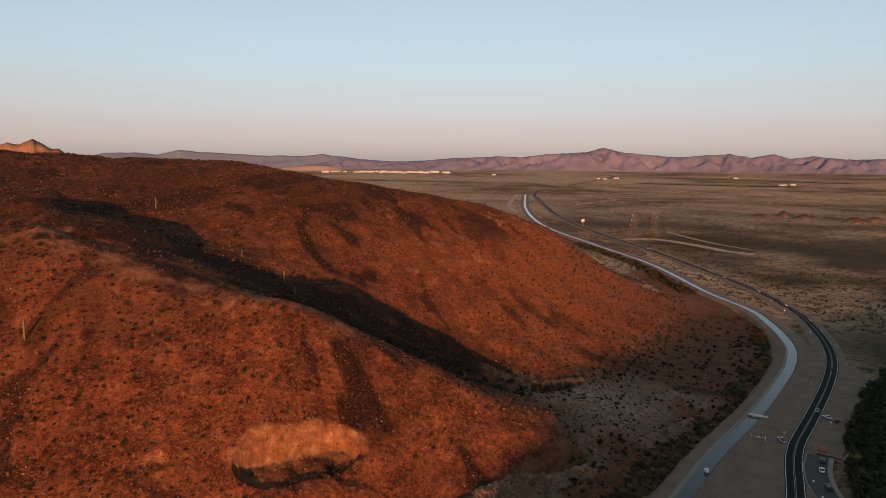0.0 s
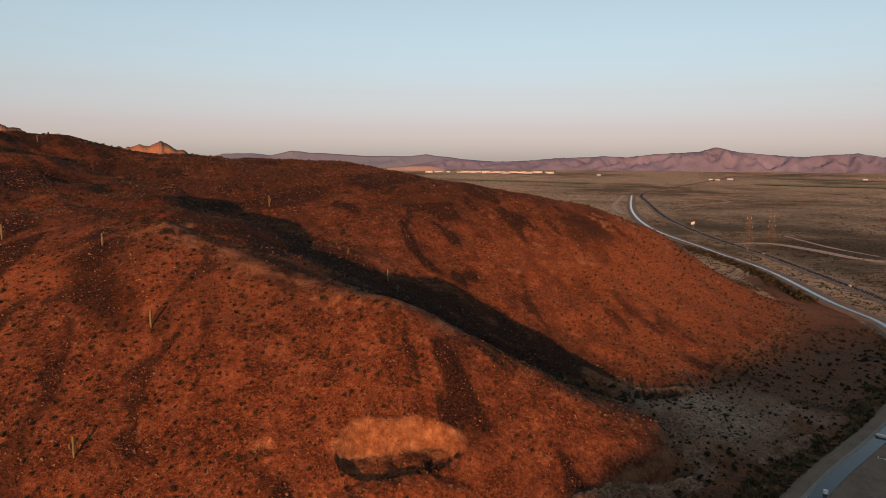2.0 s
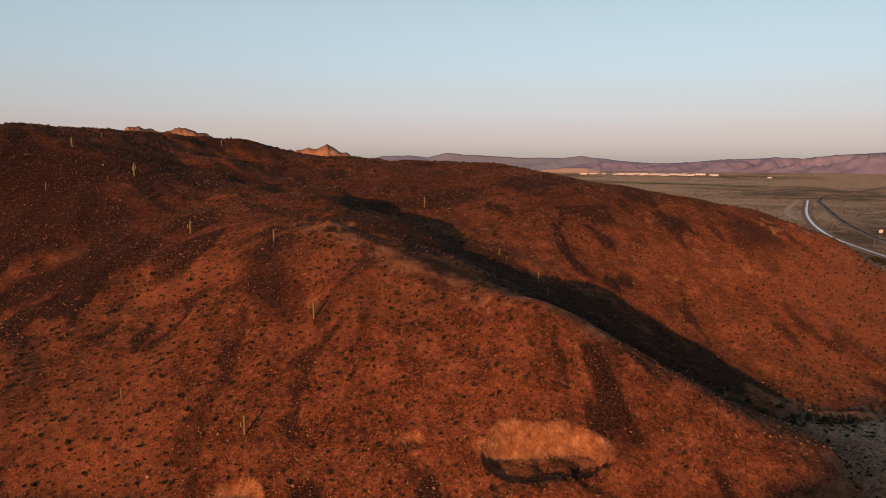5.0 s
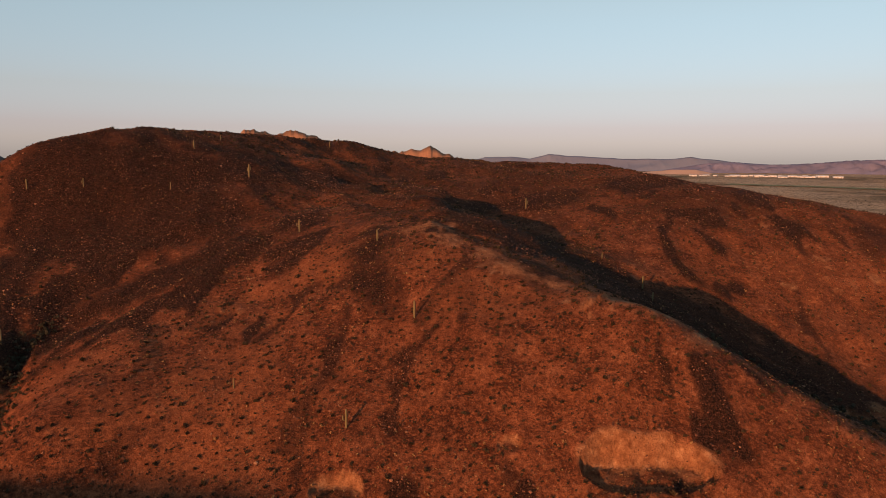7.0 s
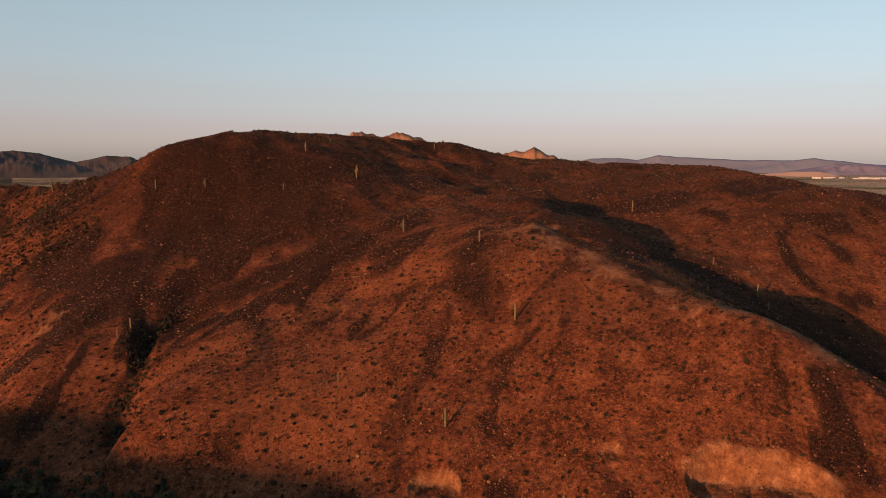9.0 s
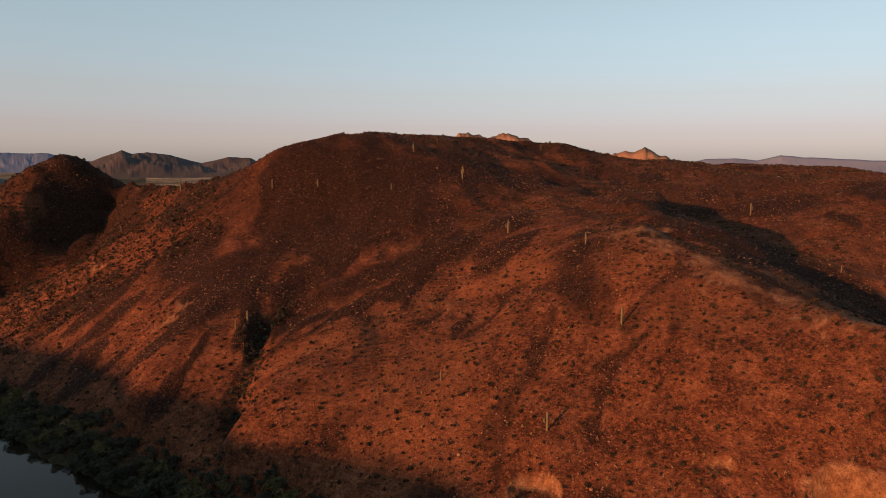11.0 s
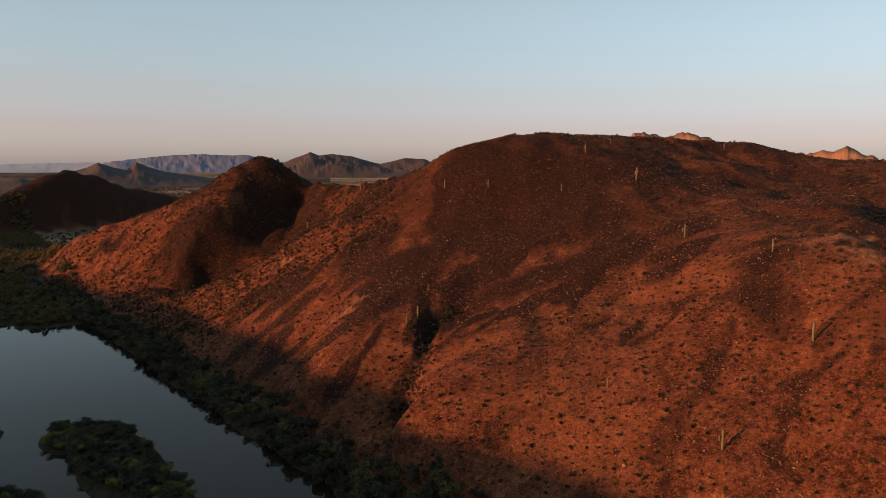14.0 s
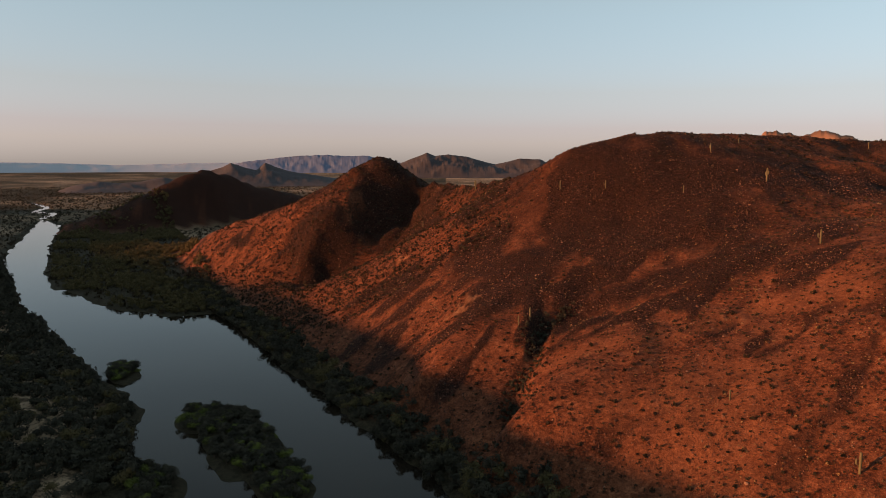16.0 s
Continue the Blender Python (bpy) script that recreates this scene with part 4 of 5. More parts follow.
def limb(bm, a, b, ra, rb, sides=6):
    a, b = Vector(a), Vector(b)
    q = (b - a).to_track_quat("Z", "Y")
    rings = [[bm.verts.new(p + q @ Vector((r * math.cos(2 * math.pi * i / sides), r * math.sin(2 * math.pi * i / sides), 0))) for i in range(sides)] for p, r in ((a, ra), (b, rb))]
    for i in range(sides):
        bm.faces.new((rings[0][i], rings[0][(i + 1) % sides], rings[1][(i + 1) % sides], rings[1][i]))
    bm.faces.new(rings[1])
    bm.faces.new(rings[0][::-1])


def part(name, bm, material, parent, label="", smooth=False):
    me = bpy.data.meshes.new(name)
    bm.normal_update()
    bm.to_mesh(me)
    bm.free()
    me.materials.append(material)
    if smooth:
        me.polygons.foreach_set("use_smooth", [True] * len(me.polygons))
    ob = new(name, me)
    ob.parent = parent
    return tagged(ob, label)


def tree(name, height, leaf, label, category, group):
    base = tagged(new(name), label, category, group)
    bm = bmesh.new()
    limb(bm, (0, 0, -0.4), (0.05 * height, 0, 0.35 * height), 0.045 * height, 0.03 * height)
    for k in range(4):
        a = 1.6 * k + rng.random()
        limb(bm, (0.04 * height, 0, 0.28 * height), (0.25 * height * math.cos(a), 0.25 * height * math.sin(a), 0.65 * height), 0.022 * height, 0.008 * height, 5)
    part("trunk", bm, MAT_BARK, base)
    t = crown_tuft(620, 9, 0.045).reshape(-1, 3) * (1.15 * height, 1.15 * height, height)
    crown = new("crown", mesh_from("crown", t, np.arange(len(t)).reshape(-1, 3), leaf, False))
    crown.parent = base
    return base


BANK_LABEL, WOOD_LABEL = "dark green riverside tree on the river bank", "dark green tree in the dense riverside woods"
BANK_TREES = [tree("riverside_tree", h, leaf, BANK_LABEL, "tree", "trees along the river bank") for h, leaf in ((5.6, MAT_LEAF), (4.6, MAT_LEAF), (5.0, MAT_OLIVE), (4.0, MAT_LEAF))]
ISLE_TREES = [tree("island_bush", h, leaf, label, "bush", "bushes on the river islands")
              for h, leaf, label in ((4.6, MAT_LEAF, "dark leafy bush on a river island"), (4.0, MAT_LEAF, "dark leafy bush on a river island"), (3.4, MAT_LIME, "bright green bush on a river island"))]
WOOD_TREES = [tree("woodland_tree", h, leaf, WOOD_LABEL, "tree", "trees in the riverside woods") for h, leaf in ((5.6, MAT_LEAF), (4.6, MAT_LEAF), (5.0, MAT_OLIVE))]


def plant(trees, spots, low=0.8, high=1.25):
    """Stand the built trees on the first spots, and copies on the rest."""
    level = np.maximum(surface(np.array(spots)[:, 0], np.array(spots)[:, 1])[0], -1.1)
    for k, (px, py) in enumerate(spots):
        m = pose(px, py, float(level[k]), 0, 0, float(rng.uniform(0, 360)))
        size = float(rng.uniform(low, high))
        t = trees[k] if k < len(trees) else copy_thing(trees[k % len(trees)], m)
        t.matrix_basis = m @ Matrix.Diagonal((size, size, size * float(rng.uniform(0.85, 1.15)), 1))


BANK = spline([(*q, 0) for q in [(-640, 330), (-530, 283), (-457, 258), (-388, 241), (-318, 218), (-250, 199), (-188, 180), (-141, 167), (-95, 160)]], 1.0)
spots = []
for k in range(300):
    p = BANK[int(rng.integers(60, len(BANK)))]
    off = float(rng.random()) ** 1.2 * 16 - 3.5
    spots.append((p[0] + 0.35 * off + float(rng.normal()), p[1] + off + float(rng.normal())))
plant(BANK_TREES, spots)
spots = []
for ix, iy, a, b in ISLANDS[:5]:
    for k in range(int(a * b / 3.2) + 6):
        u, w = 2 * math.pi * rng.random(), math.sqrt(rng.random()) * 1.02
        qx, qy = a * w * math.cos(u), b * w * math.sin(u)
        spots.append((ix + qx * math.cos(0.35) + qy * math.sin(0.35), iy - qx * math.sin(0.35) + qy * math.cos(0.35)))
rng.shuffle(spots)
plant(ISLE_TREES, spots, 0.7, 1.15)
WOODS = [(-226, 95), (-263, 106), (-296, 126), (-374, 132), (-463, 149), (-598, 167), (-893, 237), (-900, 140), (-500, 40), (-250, 20)]


def wooded(n, box, loop):
    px, py = rng.uniform(box[0], box[1], n), rng.uniform(box[2], box[3], n)
    ok = inside(px, py, loop)
    return px[ok], py[ok]


px, py = wooded(560, (-420, -215, 40, 145), WOODS)
plant(WOOD_TREES, list(zip(px.tolist(), py.tolist()))[:240], 0.8, 1.3)
FAR_CROWNS = [crown_tuft(150, 5, 0.085) for _ in range(6)]
px, py = wooded(9000, (-900, -215, 20, 240), WOODS)
z = np.maximum(surface(px, py)[0], -0.8)
stuff("riverside_woods", FAR_CROWNS, np.stack([px, py, z, rng.uniform(4.0, 7.0, len(px))], 1)[:2300], MAT_LEAF, "dense dark woods along the river", "woods")
px, py = wooded(30000, (-1300, -457, 210, 560), SPIT)
thick = fractal(px, py, 45, 4, 131) + 0.25 * rng.normal(size=len(px)) > 0.12
px, py = px[thick], py[thick]
z = np.maximum(surface(px, py)[0], -0.8)
stuff("spit_brush", FAR_CROWNS, np.stack([px, py, z, rng.uniform(2.5, 6.0, len(px))], 1)[:3600], MAT_OLIVE, "olive and yellow-green brush on the low spit", "brush")
p = BANK[rng.integers(0, len(BANK), 900)]
off = rng.random(900) ** 1.1 * 19 - 4
px, py = p[:, 0] + 0.35 * off + rng.normal(size=900), p[:, 1] + off + rng.normal(size=900)
stuff("bank_brush", FAR_CROWNS, np.stack([px, py, np.maximum(surface(px, py)[0], -0.9), rng.uniform(2.0, 4.2, 900)], 1), MAT_LEAF, "low brush filling the river bank", "brush")
THICKET = [(212, 124), (222, 134), (240, 147), (259, 160), (292, 177), (322, 192), (350, 203), (420, 228), (420, 170), (300, 100), (205, 95)]
px, py = wooded(6500, (205, 420, 95, 235), THICKET)
z = surface(px, py)[0]
stuff("roadside_thicket", FAR_CROWNS, np.stack([px, py, z, rng.uniform(2.0, 4.2, len(px))], 1)[:2600], MAT_LEAF, "dark thicket beside the parking area", "thicket")
UPPER_GULLY = spline([q for q in EAST_GULLY[4:]], 1.0)
p = UPPER_GULLY[rng.integers(0, len(UPPER_GULLY), 260)]
px, py = p[:, 0] + 4 * rng.normal(size=260), p[:, 1] + 4 * rng.normal(size=260)
stuff("gully_brush", FAR_CROWNS, np.stack([px, py, surface(px, py)[0], rng.uniform(1.2, 3.0, 260)], 1), MAT_LEAF, "dark brush along the dry gully", "brush")
# west gully: this dark brush partly stands in for the black shade lying there
p = spline(WEST_GULLY, 1.0)
p = p[rng.integers(len(p) // 2, len(p), 220)]
px, py = p[:, 0] + 3 * rng.normal(size=220), p[:, 1] + 3 * rng.normal(size=220)
stuff("gully_brush", FAR_CROWNS, np.stack([px, py, surface(px, py)[0], rng.uniform(0.8, 2.0, 220)], 1), MAT_LEAF, "dark brush along the dry gully", "brush")

# ---- saguaros ----
MAT_CACTUS = plain_material("saguaro_skin", (0.10, 0.088, 0.045), 0.8, 0.2, 4.0)


def saguaro(px, py, height, arms):
    base = tagged(new("saguaro_cactus"), "tall ribbed green-brown saguaro" + (" with upturned arms" if arms else ", a single column"), "cactus", "saguaros on the hill")
    base.matrix_basis = pose(px, py, ground_at(px, py) - 0.15, 0, 0, float(rng.uniform(0, 360)))

    def column(name, spine, radii, parent):
        bm = bmesh.new()
        rings = []
        for (sx, sy, sz), r in zip(spine, radii):
            rings.append([bm.verts.new((sx + r * (1 + 0.12 * (-1) ** i) * math.cos(math.pi * i / 10), sy + r * (1 + 0.12 * (-1) ** i) * math.sin(math.pi * i / 10), sz)) for i in range(20)])
        for a, b in zip(rings[:-1], rings[1:]):
            for i in range(20):
                bm.faces.new((a[i], a[(i + 1) % 20], b[(i + 1) % 20], b[i]))
        bm.faces.new(rings[-1])
        return part(name, bm, MAT_CACTUS, parent, smooth=True)
    w = 0.045 * height + 0.08
    column("trunk", [(0, 0, 0), (0, 0, 0.3 * height), (0.01, 0, 0.7 * height), (0.02, 0, 0.94 * height), (0.02, 0, 0.985 * height), (0.02, 0, height)], [0.8 * w, w, w, 0.85 * w, 0.55 * w, 0.1 * w], base)
    for k in range(arms):
        s, h = (1 if k % 2 else -1), height * (0.42 + 0.09 * k)
        r = 0.65 * w
        column("arm", [(s * 0.5 * w, 0, h - r), (s * 1.6 * w, 0, h - 0.1 * r), (s * 2.6 * w, 0, h + 0.4 * w), (s * 3.0 * w, 0, h + 1.2 * w), (s * 3.0 * w, 0, h + 0.26 * height),
                       (s * 3.0 * w, 0, h + 0.30 * height)], [r, r, r, r, 0.85 * r, 0.1 * r], base)


for px, py, height, arms in [(82, 326, 6.4, 2), (84, 315, 4.2, 1), (35, 429, 6.8, 1), (-20, 254, 6.8, 0), (-38, 209, 6.2, 1), (-83, 337, 6.6, 1), (-129, 406, 7.6, 2), (67, 349, 3.2, 0),
                             (-167, 421, 5.2, 1), (-164, 378, 4.2, 0), (-161, 450, 3.6, 0), (-104, 521, 4.6, 0), (-232, 358, 5.4, 1), (-340, 408, 8.0, 2), (-179, 254, 6.2, 0),
                             (-181, 248, 4.6, 0), (-382, 394, 5.2, 0), (-206, 366, 4.8, 1), (-41, 309, 5.4, 1), (-79, 225, 3.6, 0)]:
    saguaro(px, py, height, arms)


# ---- road furniture, vehicles and buildings ----
for o in (-2.75, 2.75):
    sweep("edge_line", ROAD, [(o - 0.07, 0.235), (o + 0.07, 0.235)], MAT_WHITE, "white edge line", kind="", parent=road)
for o in (-0.22, 0.22):
    sweep("centre_line", ROAD, [(o - 0.06, 0.235), (o + 0.06, 0.235)], MAT_YELLOW, "worn yellow centre line", kind="", parent=road)


def box(bm, lo, hi, bevel=0.0):
    made = bmesh.ops.create_cube(bm, size=1)
    for v in made["verts"]:
        v.co = Vector([a + (b - a) * (c + 0.5) for a, b, c in zip(lo, hi, v.co)])
    if bevel:
        edges = {e for v in made["verts"] for e in v.link_edges}
        bmesh.ops.bevel(bm, geom=list(edges), offset=bevel, segments=2, affect="EDGES")


def boxed(*boxes):
    bm = bmesh.new()
    for lo, hi, *bevel in boxes:
        box(bm, lo, hi, *bevel)
    return bm


def rod(a, b, r, sides=8):
    bm = bmesh.new()
    limb(bm, a, b, r, r, sides)
    return bm


MAT_GLASS = plain_material("car_glass", (0.02, 0.022, 0.025), 0.08, 0.1, 2.0, spec=0.6)
MAT_RUBBER = plain_material("tyre_rubber", (0.015, 0.015, 0.015), 0.9, 0.2, 8.0)
MAT_CHROME = plain_material("bright_metal", (0.5, 0.5, 0.5), 0.35, 0.1, 5.0, metal=0.8)
MAT_STEEL = plain_material("rusty_lattice_steel", (0.09, 0.072, 0.06), 0.7, 0.2, 1.0)
MAT_LAMP = plain_material("lamp_lens", (0.6, 0.55, 0.5), 0.2, 0.1, 5.0)
MAT_RED = plain_material("red_lens", (0.35, 0.02, 0.02), 0.3, 0.1, 5.0)
MAT_WOOD = plain_material("weathered_wood", (0.14, 0.105, 0.08), 0.9, 0.3, 4.0)
MAT_PALEWALL = plain_material("whitewashed_wall", (0.62, 0.58, 0.54), 0.9, 0.1, 0.3)
MAT_FARWALL = plain_material("far_pale_wall", (0.36, 0.42, 0.50), 0.9, 0.1, 0.3)
MAT_BRICK = plain_material("rust_red_earth", (0.28, 0.13, 0.08), 0.95, 0.3, 2.0)


def paint(name, colour):
    return plain_material(name, colour, 0.3, 0.05, 3.0, spec=0.5)


def shell(profile, half, taper):
    """A car's side profile, filled across its width and drawn in towards the roof."""
    bm = bmesh.new()
    sides = []
    for s in (-1, 1):
        sides.append([bm.verts.new((px, s * (half - taper * max(0, pz - 0.9)), pz)) for px, pz in profile])
    bm.faces.new(sides[0])
    bm.faces.new(sides[1][::-1])
    n = len(profile)
    for i in range(n):
        bm.faces.new((sides[0][(i + 1) % n], sides[0][i], sides[1][i], sides[1][(i + 1) % n]))
    bmesh.ops.recalc_face_normals(bm, faces=bm.faces)
    bmesh.ops.bevel(bm, geom=list(bm.edges), offset=0.05, segments=2, affect="EDGES")
    return bm


def car(px, py, turn, colour, name, label, group, bed=False):
    base = tagged(new(name), label, "car" if not bed else "truck", group)
    base.matrix_basis = pose(px, py, 0.24, 0, 0, turn) @ Matrix.Diagonal((0.85, 0.85, 0.85, 1))
    coat = paint(name + "_paint", colour)
    if bed:
        low = [(-2.7, 0.45), (2.7, 0.45), (2.75, 0.85), (2.6, 1.1), (1.2, 1.15), (0.9, 1.2), (-0.9, 1.2), (-2.7, 1.15)]
        cab = [(1.15, 1.15), (0.55, 1.82), (-0.75, 1.85), (-0.95, 1.18)]
    else:
        low = [(-2.25, 0.4), (2.2, 0.4), (2.3, 0.65), (2.15, 0.88), (1.05, 0.98), (-1.7, 1.02), (-2.3, 0.95)]
        cab = [(1.15, 0.95), (0.35, 1.45), (-0.95, 1.5), (-1.9, 1.0)]
    body = part("body", shell(low, 0.95, 0.1), coat, base, smooth=False)
    part("cabin", shell(cab, 0.86, 0.3), MAT_GLASS, base, "dark window glass")
    top = cab[1][1]
    part("roof", boxed(((cab[2][0] + 0.1, -0.62, top + 0.0), (cab[1][0] - 0.05, 0.62, top + 0.07), 0.03)), coat, base)
    front, back = max(p[0] for p in low), min(p[0] for p in low)
    for s in (-1, 1):
        part("headlight", boxed(((front - 0.12, s * 0.68 - 0.18, 0.68), (front + 0.02, s * 0.68 + 0.18, 0.82), 0.02)), MAT_LAMP, base, "clear headlight")
        part("tail_light", boxed(((back - 0.02, s * 0.7 - 0.15, 0.72), (back + 0.1, s * 0.7 + 0.15, 0.9), 0.02)), MAT_RED, base, "red tail light")
        part("mirror", boxed(((0.75, s * 1.02 - 0.1, 1.0), (0.95, s * 1.02 + 0.1, 1.14), 0.02)), coat, base)
        for wx in (1.4, -1.4):
            wheel = part("wheel", rod((wx, s * 0.78, 0.34), (wx, s * 0.99, 0.34), 0.30, 14), MAT_RUBBER, base, "black wheel")
            part("tyre", rod((wx, s * 0.76, 0.34), (wx, s * 0.97, 0.34), 0.34, 16), MAT_RUBBER, wheel, "black tyre")
            part("rim", rod((wx, s * 0.97, 0.34), (wx, s * 1.0, 0.34), 0.2, 12), MAT_CHROME, wheel, "bright wheel rim")
    if bed:
        part("truck_bed", boxed(((-2.6, -0.8, 1.14), (-1.05, 0.8, 1.2))), MAT_RUBBER, base, "dark load bed")
    return base


WHITE, SILVER, BLACK, BLUE = (0.7, 0.7, 0.7), (0.4, 0.42, 0.45), (0.02, 0.02, 0.022), (0.32, 0.42, 0.52)
LOT = "vehicles parked by the road"
car(278.5, 185.3, 30, BLUE, "silver_blue_car", "light blue car driving on the asphalt road", "vehicles on the road")
car(274.8, 178.2, 75, WHITE, "white_car", "white car parked on the gravel apron", LOT)
car(274.8, 173.6, 20, BLACK, "black_car", "black car parked on the gravel apron", LOT)
car(235.7, 170.4, 60, SILVER, "pickup_truck", "silver pickup parked beside the canal track", LOT, True)
car(232.5, 151.2, 35, BLACK, "black_car", "black car parked in the paved lot", LOT)
car(225.0, 146.2, 38, WHITE, "white_car", "white car parked in the paved lot", LOT)
car(214.6, 136.6, 45, BLACK, "black_truck", "black pickup parked in the paved lot", LOT, True)
ROADCARS = "vehicles on the road"
for px, py, turn, colour, name, label in [(527, 452, 58, WHITE, "white_car", "small white car far along the road"), (497, 390, 60, WHITE, "white_car", "small white car far along the road"),
                                          (466, 341, 50, WHITE, "white_car", "small white car far along the road"), (680, 817, 65, BLACK, "dark_car", "dark car far along the road"),
                                          (612, 642, 66, WHITE, "white_car", "small white car far along the road")]:
    car(px, py, turn, colour, name, label, ROADCARS)

# the paved lot and its kerbs
LOT_LINE = spline([(190, 108, 0), (201, 122, 0), (208.7, 132.8, 0), (215, 140, 0), (224.5, 148.1, 0), (236.3, 155.5, 0)], 2)
lot = sweep("parking_lot", LOT_LINE, [(-3.6, 0.1), (-3.5, 0.2), (3.5, 0.2), (3.6, 0.1)], plain_material("worn_asphalt", (0.055, 0.052, 0.05), 0.9, 0.25, 1.2), "grey paved parking area beside the road", "parking lot")
for o in (-3.8, 3.8):
    sweep("kerb", LOT_LINE, [(o - 0.25, 0.0), (o - 0.22, 0.36), (o + 0.22, 0.36), (o + 0.25, 0.0)], MAT_CONCRETE, "pale concrete kerb", kind="", parent=lot)
sweep("pavement", LOT_LINE, [(4.05, 0.3), (5.2, 0.3), (5.25, 0.0)], MAT_CONCRETE, "concrete footway", kind="", parent=lot)
sweep("stall_line", LOT_LINE[:14], [(0.9, 0.215), (1.05, 0.215)], MAT_WHITE, "white bay line", kind="", parent=lot)
for k in (14, 19):
    px, py = offset(LOT_LINE, -1.6)[k]
    mark = part("arrow", boxed(((-0.9, -0.12, 0.21), (0.5, 0.12, 0.216)), ((0.4, -0.35, 0.21), (0.9, 0.35, 0.216))), MAT_WHITE, lot, "white painted arrow")
    mark.matrix_basis = pose(px, py, 0, 0, 0, 38)
APRON = spline([(238, 157, 0), (262, 169, 0), (290, 184, 0), (325, 201, 0), (352, 222, 0)], 4)
sweep("gravel_apron", APRON, [(-6, 0.02), (-4.5, 0.12), (4.5, 0.12), (8, 0.0)], MAT_DIRT, "pale gravel apron beside the road", "gravel apron")
sweep("dirt_track", spline([(325, 198, 0), (360, 200, 0), (420, 212, 0), (520, 240, 0)], 6), [(-3, 0.0), (-2.5, 0.1), (2.5, 0.1), (3, 0.0)], MAT_DIRT, "dirt track leaving the road", "dirt track")
sweep("canal_track", spline([(150, 112, 0), (178, 138, 0), (205, 156, 0), (236, 176, 0), (262, 190, 0), (300, 211, 0)], 5), [(-7, -0.05), (-5, 0.06), (6, 0.06), (8, -0.05)], MAT_DIRT, "bare dirt service track along the canal", "dirt track")
mound = tagged(new("earth_mound"), "low rust-red earth island at the lot's end", "mound")
mound.matrix_basis = pose(243, 158.4, 0.1, 0, 0, 35)
part("mound_body", boxed(((-2.6, -1.6, 0), (2.6, 1.6, 0.55), 0.25)), MAT_BRICK, mound)
part("mound_top", boxed(((-1.8, -0.9, 0.5), (1.6, 1.0, 0.95), 0.2)), MAT_BRICK, mound)

# footbridge over the canal
bridge = tagged(new("footbridge"), "narrow pale concrete footbridge over the canal", "bridge")
bridge.matrix_basis = pose(248.5, 191.2, 0, 0, 0, -59) @ Matrix.Diagonal((0.75, 0.75, 1, 1))
part("deck", boxed(((-5.0, -0.8, 1.2), (5.0, 0.8, 1.46), 0.04)), MAT_PALEWALL, bridge)
for s in (-1, 1):
    part("abutment", boxed(((s * 4.4 - 0.6, -1.0, 0.2), (s * 4.4 + 0.6, 1.0, 1.2), 0.05)), MAT_CONCRETE, bridge)
    part("kerb_beam", boxed(((-4.9, s * 0.7 - 0.07, 1.46), (4.9, s * 0.7 + 0.07, 1.6))), MAT_PALEWALL, bridge)
part("pier", boxed(((-0.25, -0.8, 0.1), (0.25, 0.7, 1.2))), MAT_CONCRETE, bridge)
gate = tagged(new("sluice_gate"), "pale steel gate frame beside the canal", "gate")
gate.matrix_basis = pose(229, 175.6, 0, 0, 0, -54)
for s in (-1, 1):
    part("gate_post", boxed(((s * 2.5 - 0.18, -0.18, 0), (s * 2.5 + 0.18, 0.18, 1.9), 0.03)), MAT_PALEWALL, gate)
part("rail", boxed(((-2.4, -0.05, 1.2), (2.4, 0.05, 1.32))), MAT_CHROME, gate)
part("gate_board", boxed(((-0.6, -0.06, 0.9), (0.7, 0.06, 1.5), 0.02)), MAT_PALEWALL, gate)
tank = tagged(new("water_gauge"), "round white gauge housing at the canal's edge", "gauge")
tank.matrix_basis = pose(187, 163, 0.9)
part("drum", rod((0, 0, 0), (0, 0, 1.0), 0.75, 16), MAT_PALEWALL, tank)
part("lid", rod((0, 0, 1.0), (0, 0, 1.12), 0.82, 16), MAT_PALEWALL, tank)


def signpost(px, py, height, label):
    base = tagged(new("roadside_post"), label, "post", "posts beside the road")
    base.matrix_basis = pose(px, py, 0.0, 0, 0, 125)
    part("pole", rod((0, 0, 0), (0, 0, height), 0.06), MAT_CHROME, base)
    part("board", boxed(((-0.35, -0.05, height - 0.75), (0.35, -0.01, height), 0.01)), MAT_PALEWALL, base, "blank pale board")


for px, py, h in [(352.8, 220.7, 2.6), (327.1, 194.7, 2.4), (266.7, 171.2, 2.6), (308, 209, 2.2), (402, 276, 2.4), (240, 172.5, 2.6), (470, 357, 2.2), (444, 326, 2.2)]:
    signpost(px, py, h, "thin steel post with a small pale board")
billboard = tagged(new("billboard"), "white billboard on two posts on the plain", "billboard")
billboard.matrix_basis = pose(719, 904, -0.3, 0, 0, 30)
part("board", boxed(((-6, -0.25, 9), (6, 0.25, 13.2), 0.05)), MAT_PALEWALL, billboard)
for s in (-1, 1):
    part("post", boxed(((s * 3 - 0.25, -0.2, 0), (s * 3 + 0.25, 0.2, 9.0))), MAT_WOOD, billboard)


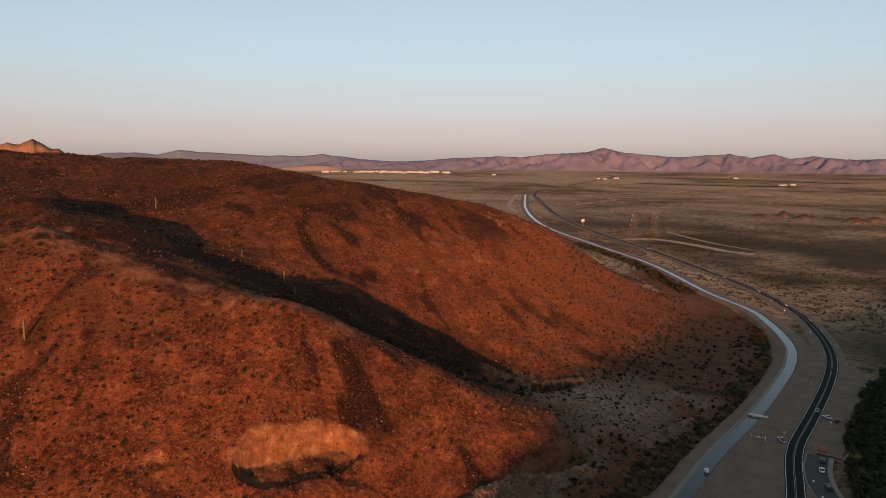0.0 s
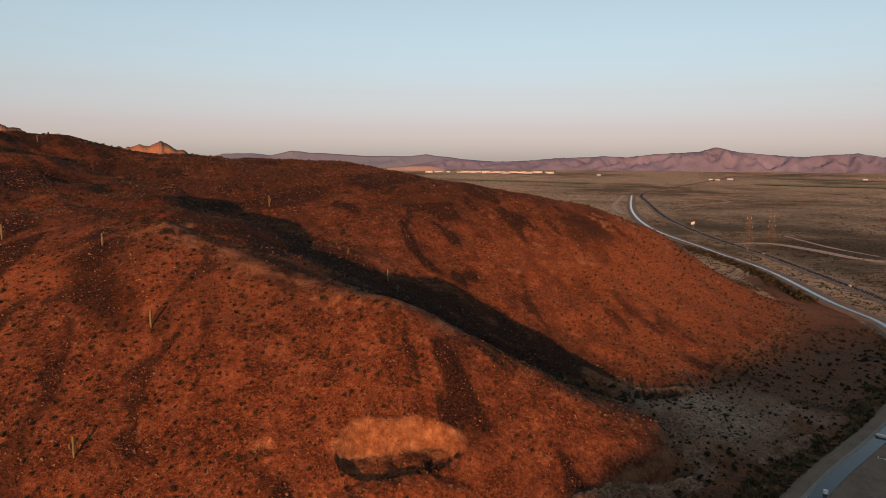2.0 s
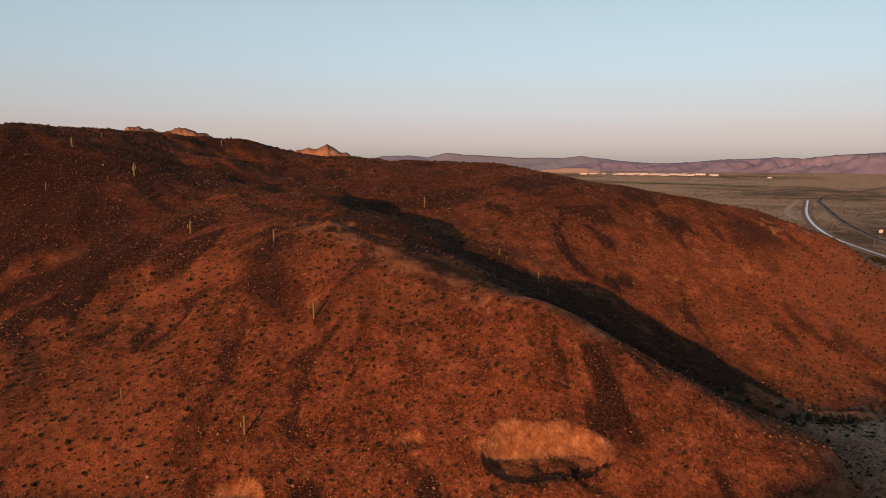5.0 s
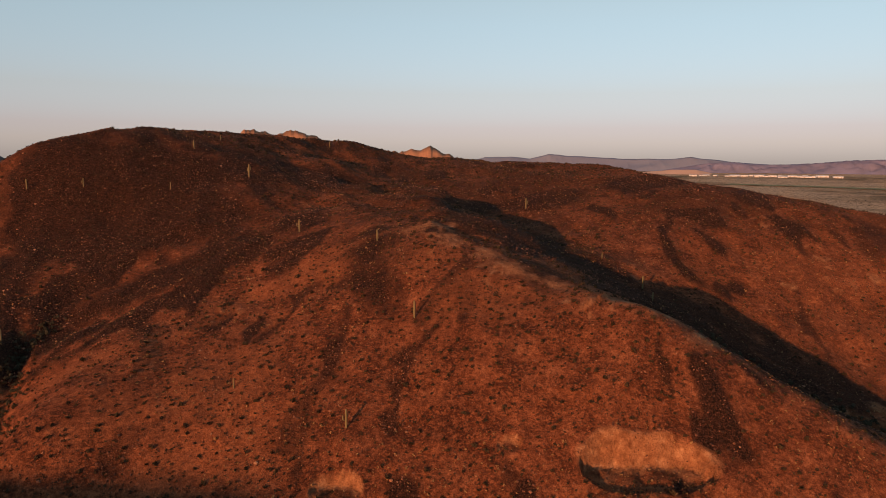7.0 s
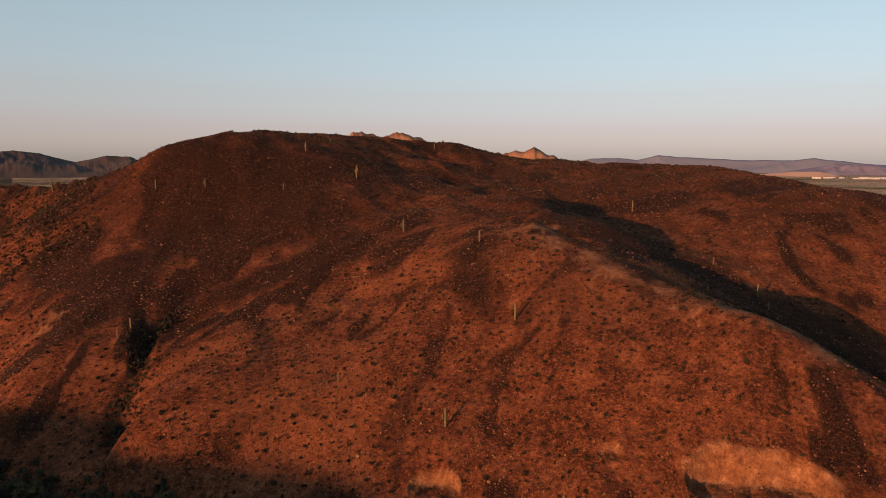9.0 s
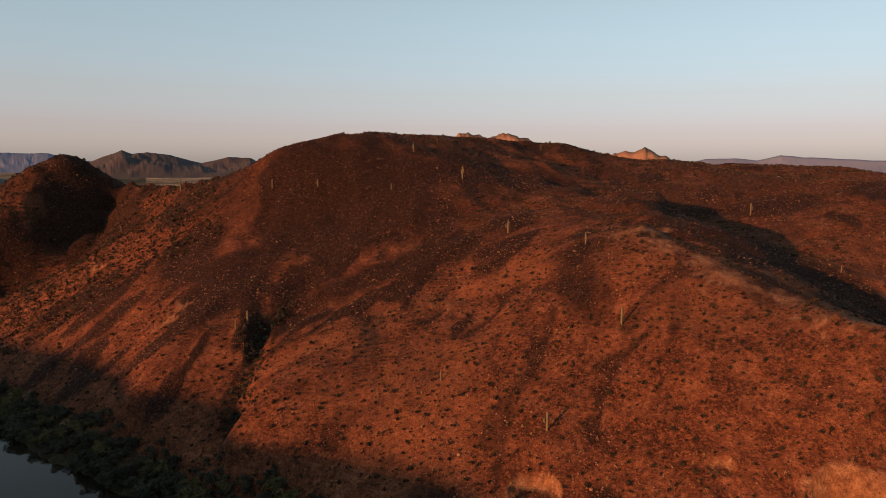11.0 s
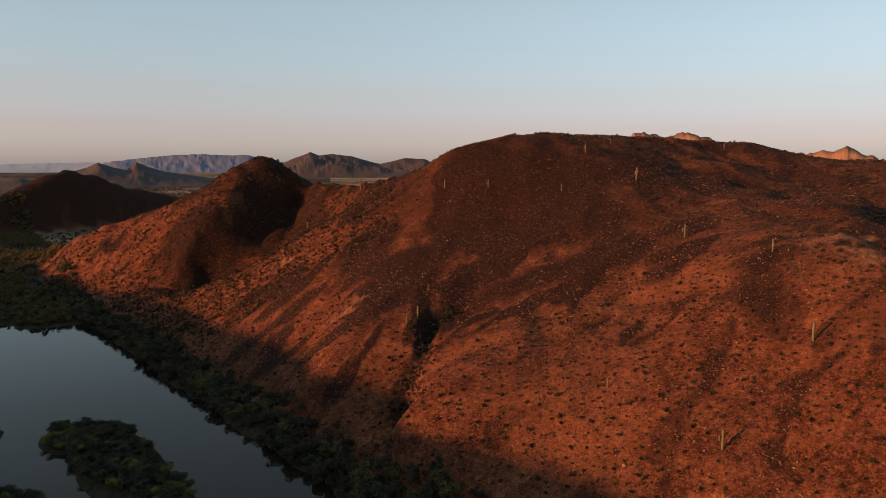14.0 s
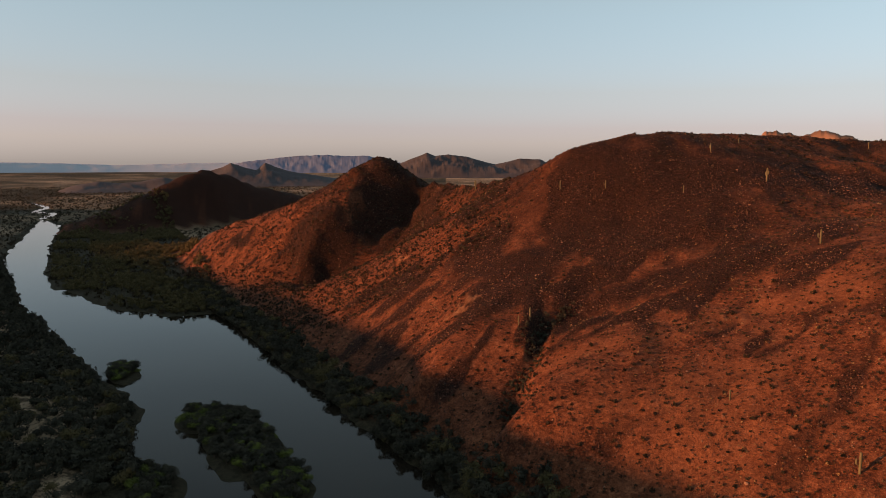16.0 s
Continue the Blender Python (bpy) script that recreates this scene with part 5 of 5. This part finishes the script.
def pylon(px, py, height):
    base = tagged(new("transmission_tower"), "rusty steel lattice power tower on the plain", "pylon", "power towers on the plain")
    base.matrix_basis = pose(px, py, ground_at(px, py) - 0.3, 0, 0, 20)
    waist, foot, neck = 0.62 * height, 7.0, 1.4
    for sx in (-1, 1):
        for sy in (-1, 1):
            part("leg", rod((sx * foot, sy * foot, 0), (sx * neck, sy * neck, waist), 0.17, 5), MAT_STEEL, base)
            part("mast", rod((sx * neck, sy * neck, waist), (sx * 0.5, sy * 0.5, height), 0.14, 5), MAT_STEEL, base)
    levels = [0.0, 0.3, 0.52, 0.7, 0.86, 1.0]
    width = [foot + (neck - foot) * u for u in levels]
    for a, b, wa, wb in zip(levels[:-1], levels[1:], width[:-1], width[1:]):
        bm = bmesh.new()
        za, zb = a * waist, b * waist
        for s in (-1, 1):
            for d in (-1, 1):
                limb(bm, (d * wa, s * wa, za), (-d * wb, s * wb, zb), 0.07, 0.07, 4)
                limb(bm, (s * wa, d * wa, za), (s * wb, -d * wb, zb), 0.07, 0.07, 4)
            limb(bm, (-wb, s * wb, zb), (wb, s * wb, zb), 0.07, 0.07, 4)
            limb(bm, (s * wb, -wb, zb), (s * wb, wb, zb), 0.07, 0.07, 4)
        part("bracing", bm, MAT_STEEL, base)
    for u, reach in ((0.66, 9.0), (0.80, 7.0), (0.93, 5.0)):
        bm = bmesh.new()
        for s in (-1, 1):
            limb(bm, (s * 0.8, 0, u * height + 1.4), (s * reach, 0, u * height), 0.14, 0.1, 4)
            limb(bm, (s * 0.8, 0, u * height - 0.2), (s * reach, 0, u * height), 0.14, 0.1, 4)
        arm = part("cross_arm", bm, MAT_STEEL, base)
        for s in (-1, 1):
            part("insulator", rod((s * reach, 0, u * height - 2.2), (s * reach, 0, u * height), 0.16, 6), MAT_PALEWALL, arm, "pale insulator string")


pylon(622, 679, 44)
pylon(669, 691, 44)
for px, py in ((600, 655), (628, 799), (590, 610)):
    pole = tagged(new("utility_pole"), "plain weathered wooden utility pole", "pole", "utility poles by the road")
    pole.matrix_basis = pose(px, py, -0.3)
    part("shaft", rod((0, 0, 0), (0, 0, 10.5), 0.18, 7), MAT_WOOD, pole)
    part("cross_arm", boxed(((-1.2, -0.07, 9.7), (1.2, 0.07, 9.9))), MAT_WOOD, pole)


def far_building(az, dist, length, width, height):
    px, py, _ = at(az, 0, dist)
    base = tagged(new("far_building"), "low white building in the far town", "building", "buildings of the far town")
    base.matrix_basis = pose(px, py, ground_at(px, py) - 0.5, 0, 0, az + float(rng.uniform(-25, 25)))
    part("wall", boxed(((-length / 2, -width / 2, 0), (length / 2, width / 2, height))), MAT_FARWALL, base)
    bm = bmesh.new()
    ends = [[bm.verts.new((ex, ey, ez)) for ey, ez in ((-width / 2 - 1, height), (0, height + 0.14 * width), (width / 2 + 1, height))] for ex in (-length / 2 - 1, length / 2 + 1)]
    bm.faces.new(ends[0])
    bm.faces.new(ends[1][::-1])
    for i in range(3):
        bm.faces.new((ends[0][(i + 1) % 3], ends[0][i], ends[1][i], ends[1][(i + 1) % 3]))
    part("roof", bm, MAT_FARWALL, base)
    for k in range(2):
        dx = (k - 0.5) * length * 0.5
        part("door", boxed(((dx - 2.5, -width / 2 - 0.1, 0), (dx + 2.5, -width / 2 + 0.2, 0.6 * height))), MAT_WOOD, base, "dark loading door")


for k in range(34):
    far_building(float(-17.2 - 10.5 * rng.random() ** 0.8), float(rng.uniform(3750, 3900)), float(rng.uniform(14, 46)), float(rng.uniform(10, 18)), float(rng.uniform(4, 9)))
for az, dist in ((-39.6, 3300), (-40.1, 3280), (-41.0, 3350), (-53.0, 3000), (-53.7, 3020), (-49.8, 3500), (-31.2, 3600), (49.0, 3500), (49.6, 3520), (50.2, 3540)):
    far_building(az, dist, float(rng.uniform(12, 34)), 12.0, float(rng.uniform(4, 7)))


# pale tracks, washes and fields on the plain
def strip(name, points, half, material, label, category):
    sweep(name, spline([(*at(a, 0, d)[:2], 0) for a, d in points], 25), [(-half, -0.25), (-0.8 * half, 0.15), (0.8 * half, 0.15), (half, -0.25)], material, label, category)


MAT_TRACK = plain_material("pale_track_dust", (0.33, 0.25, 0.19), 0.95, 0.15, 0.2)
MAT_FIELD = plain_material("irrigated_field", (0.13, 0.15, 0.07), 0.95, 0.25, 0.02)
for points, half in (([(-41.6, 985), (-44, 1010), (-47, 960), (-49.5, 905), (-51.5, 890)], 8), ([(-45, 1120), (-48, 1000), (-51, 935)], 3), ([(-38.3, 2150), (-41, 2000), (-39, 1830), (-37.5, 1700)], 5),
                     ([(-43, 2050), (-40, 2200), (-38.5, 2150)], 4), ([(-33.2, 2180), (-32.5, 1700), (-33.3, 1450)], 6)):
    strip("pale_track", points, half, MAT_TRACK, "pale dirt track across the scrubby plain", "track")
for points, half in (([(-43, 3050), (-48, 3000), (-54, 3000)], 90), ([(-31, 2900), (-26, 3000), (-20, 3100)], 60), ([(-58, 3300), (-52, 3420), (-44, 3550)], 60)):
    strip("green_field", points, half, MAT_FIELD, "dull green irrigated field far on the plain", "field")
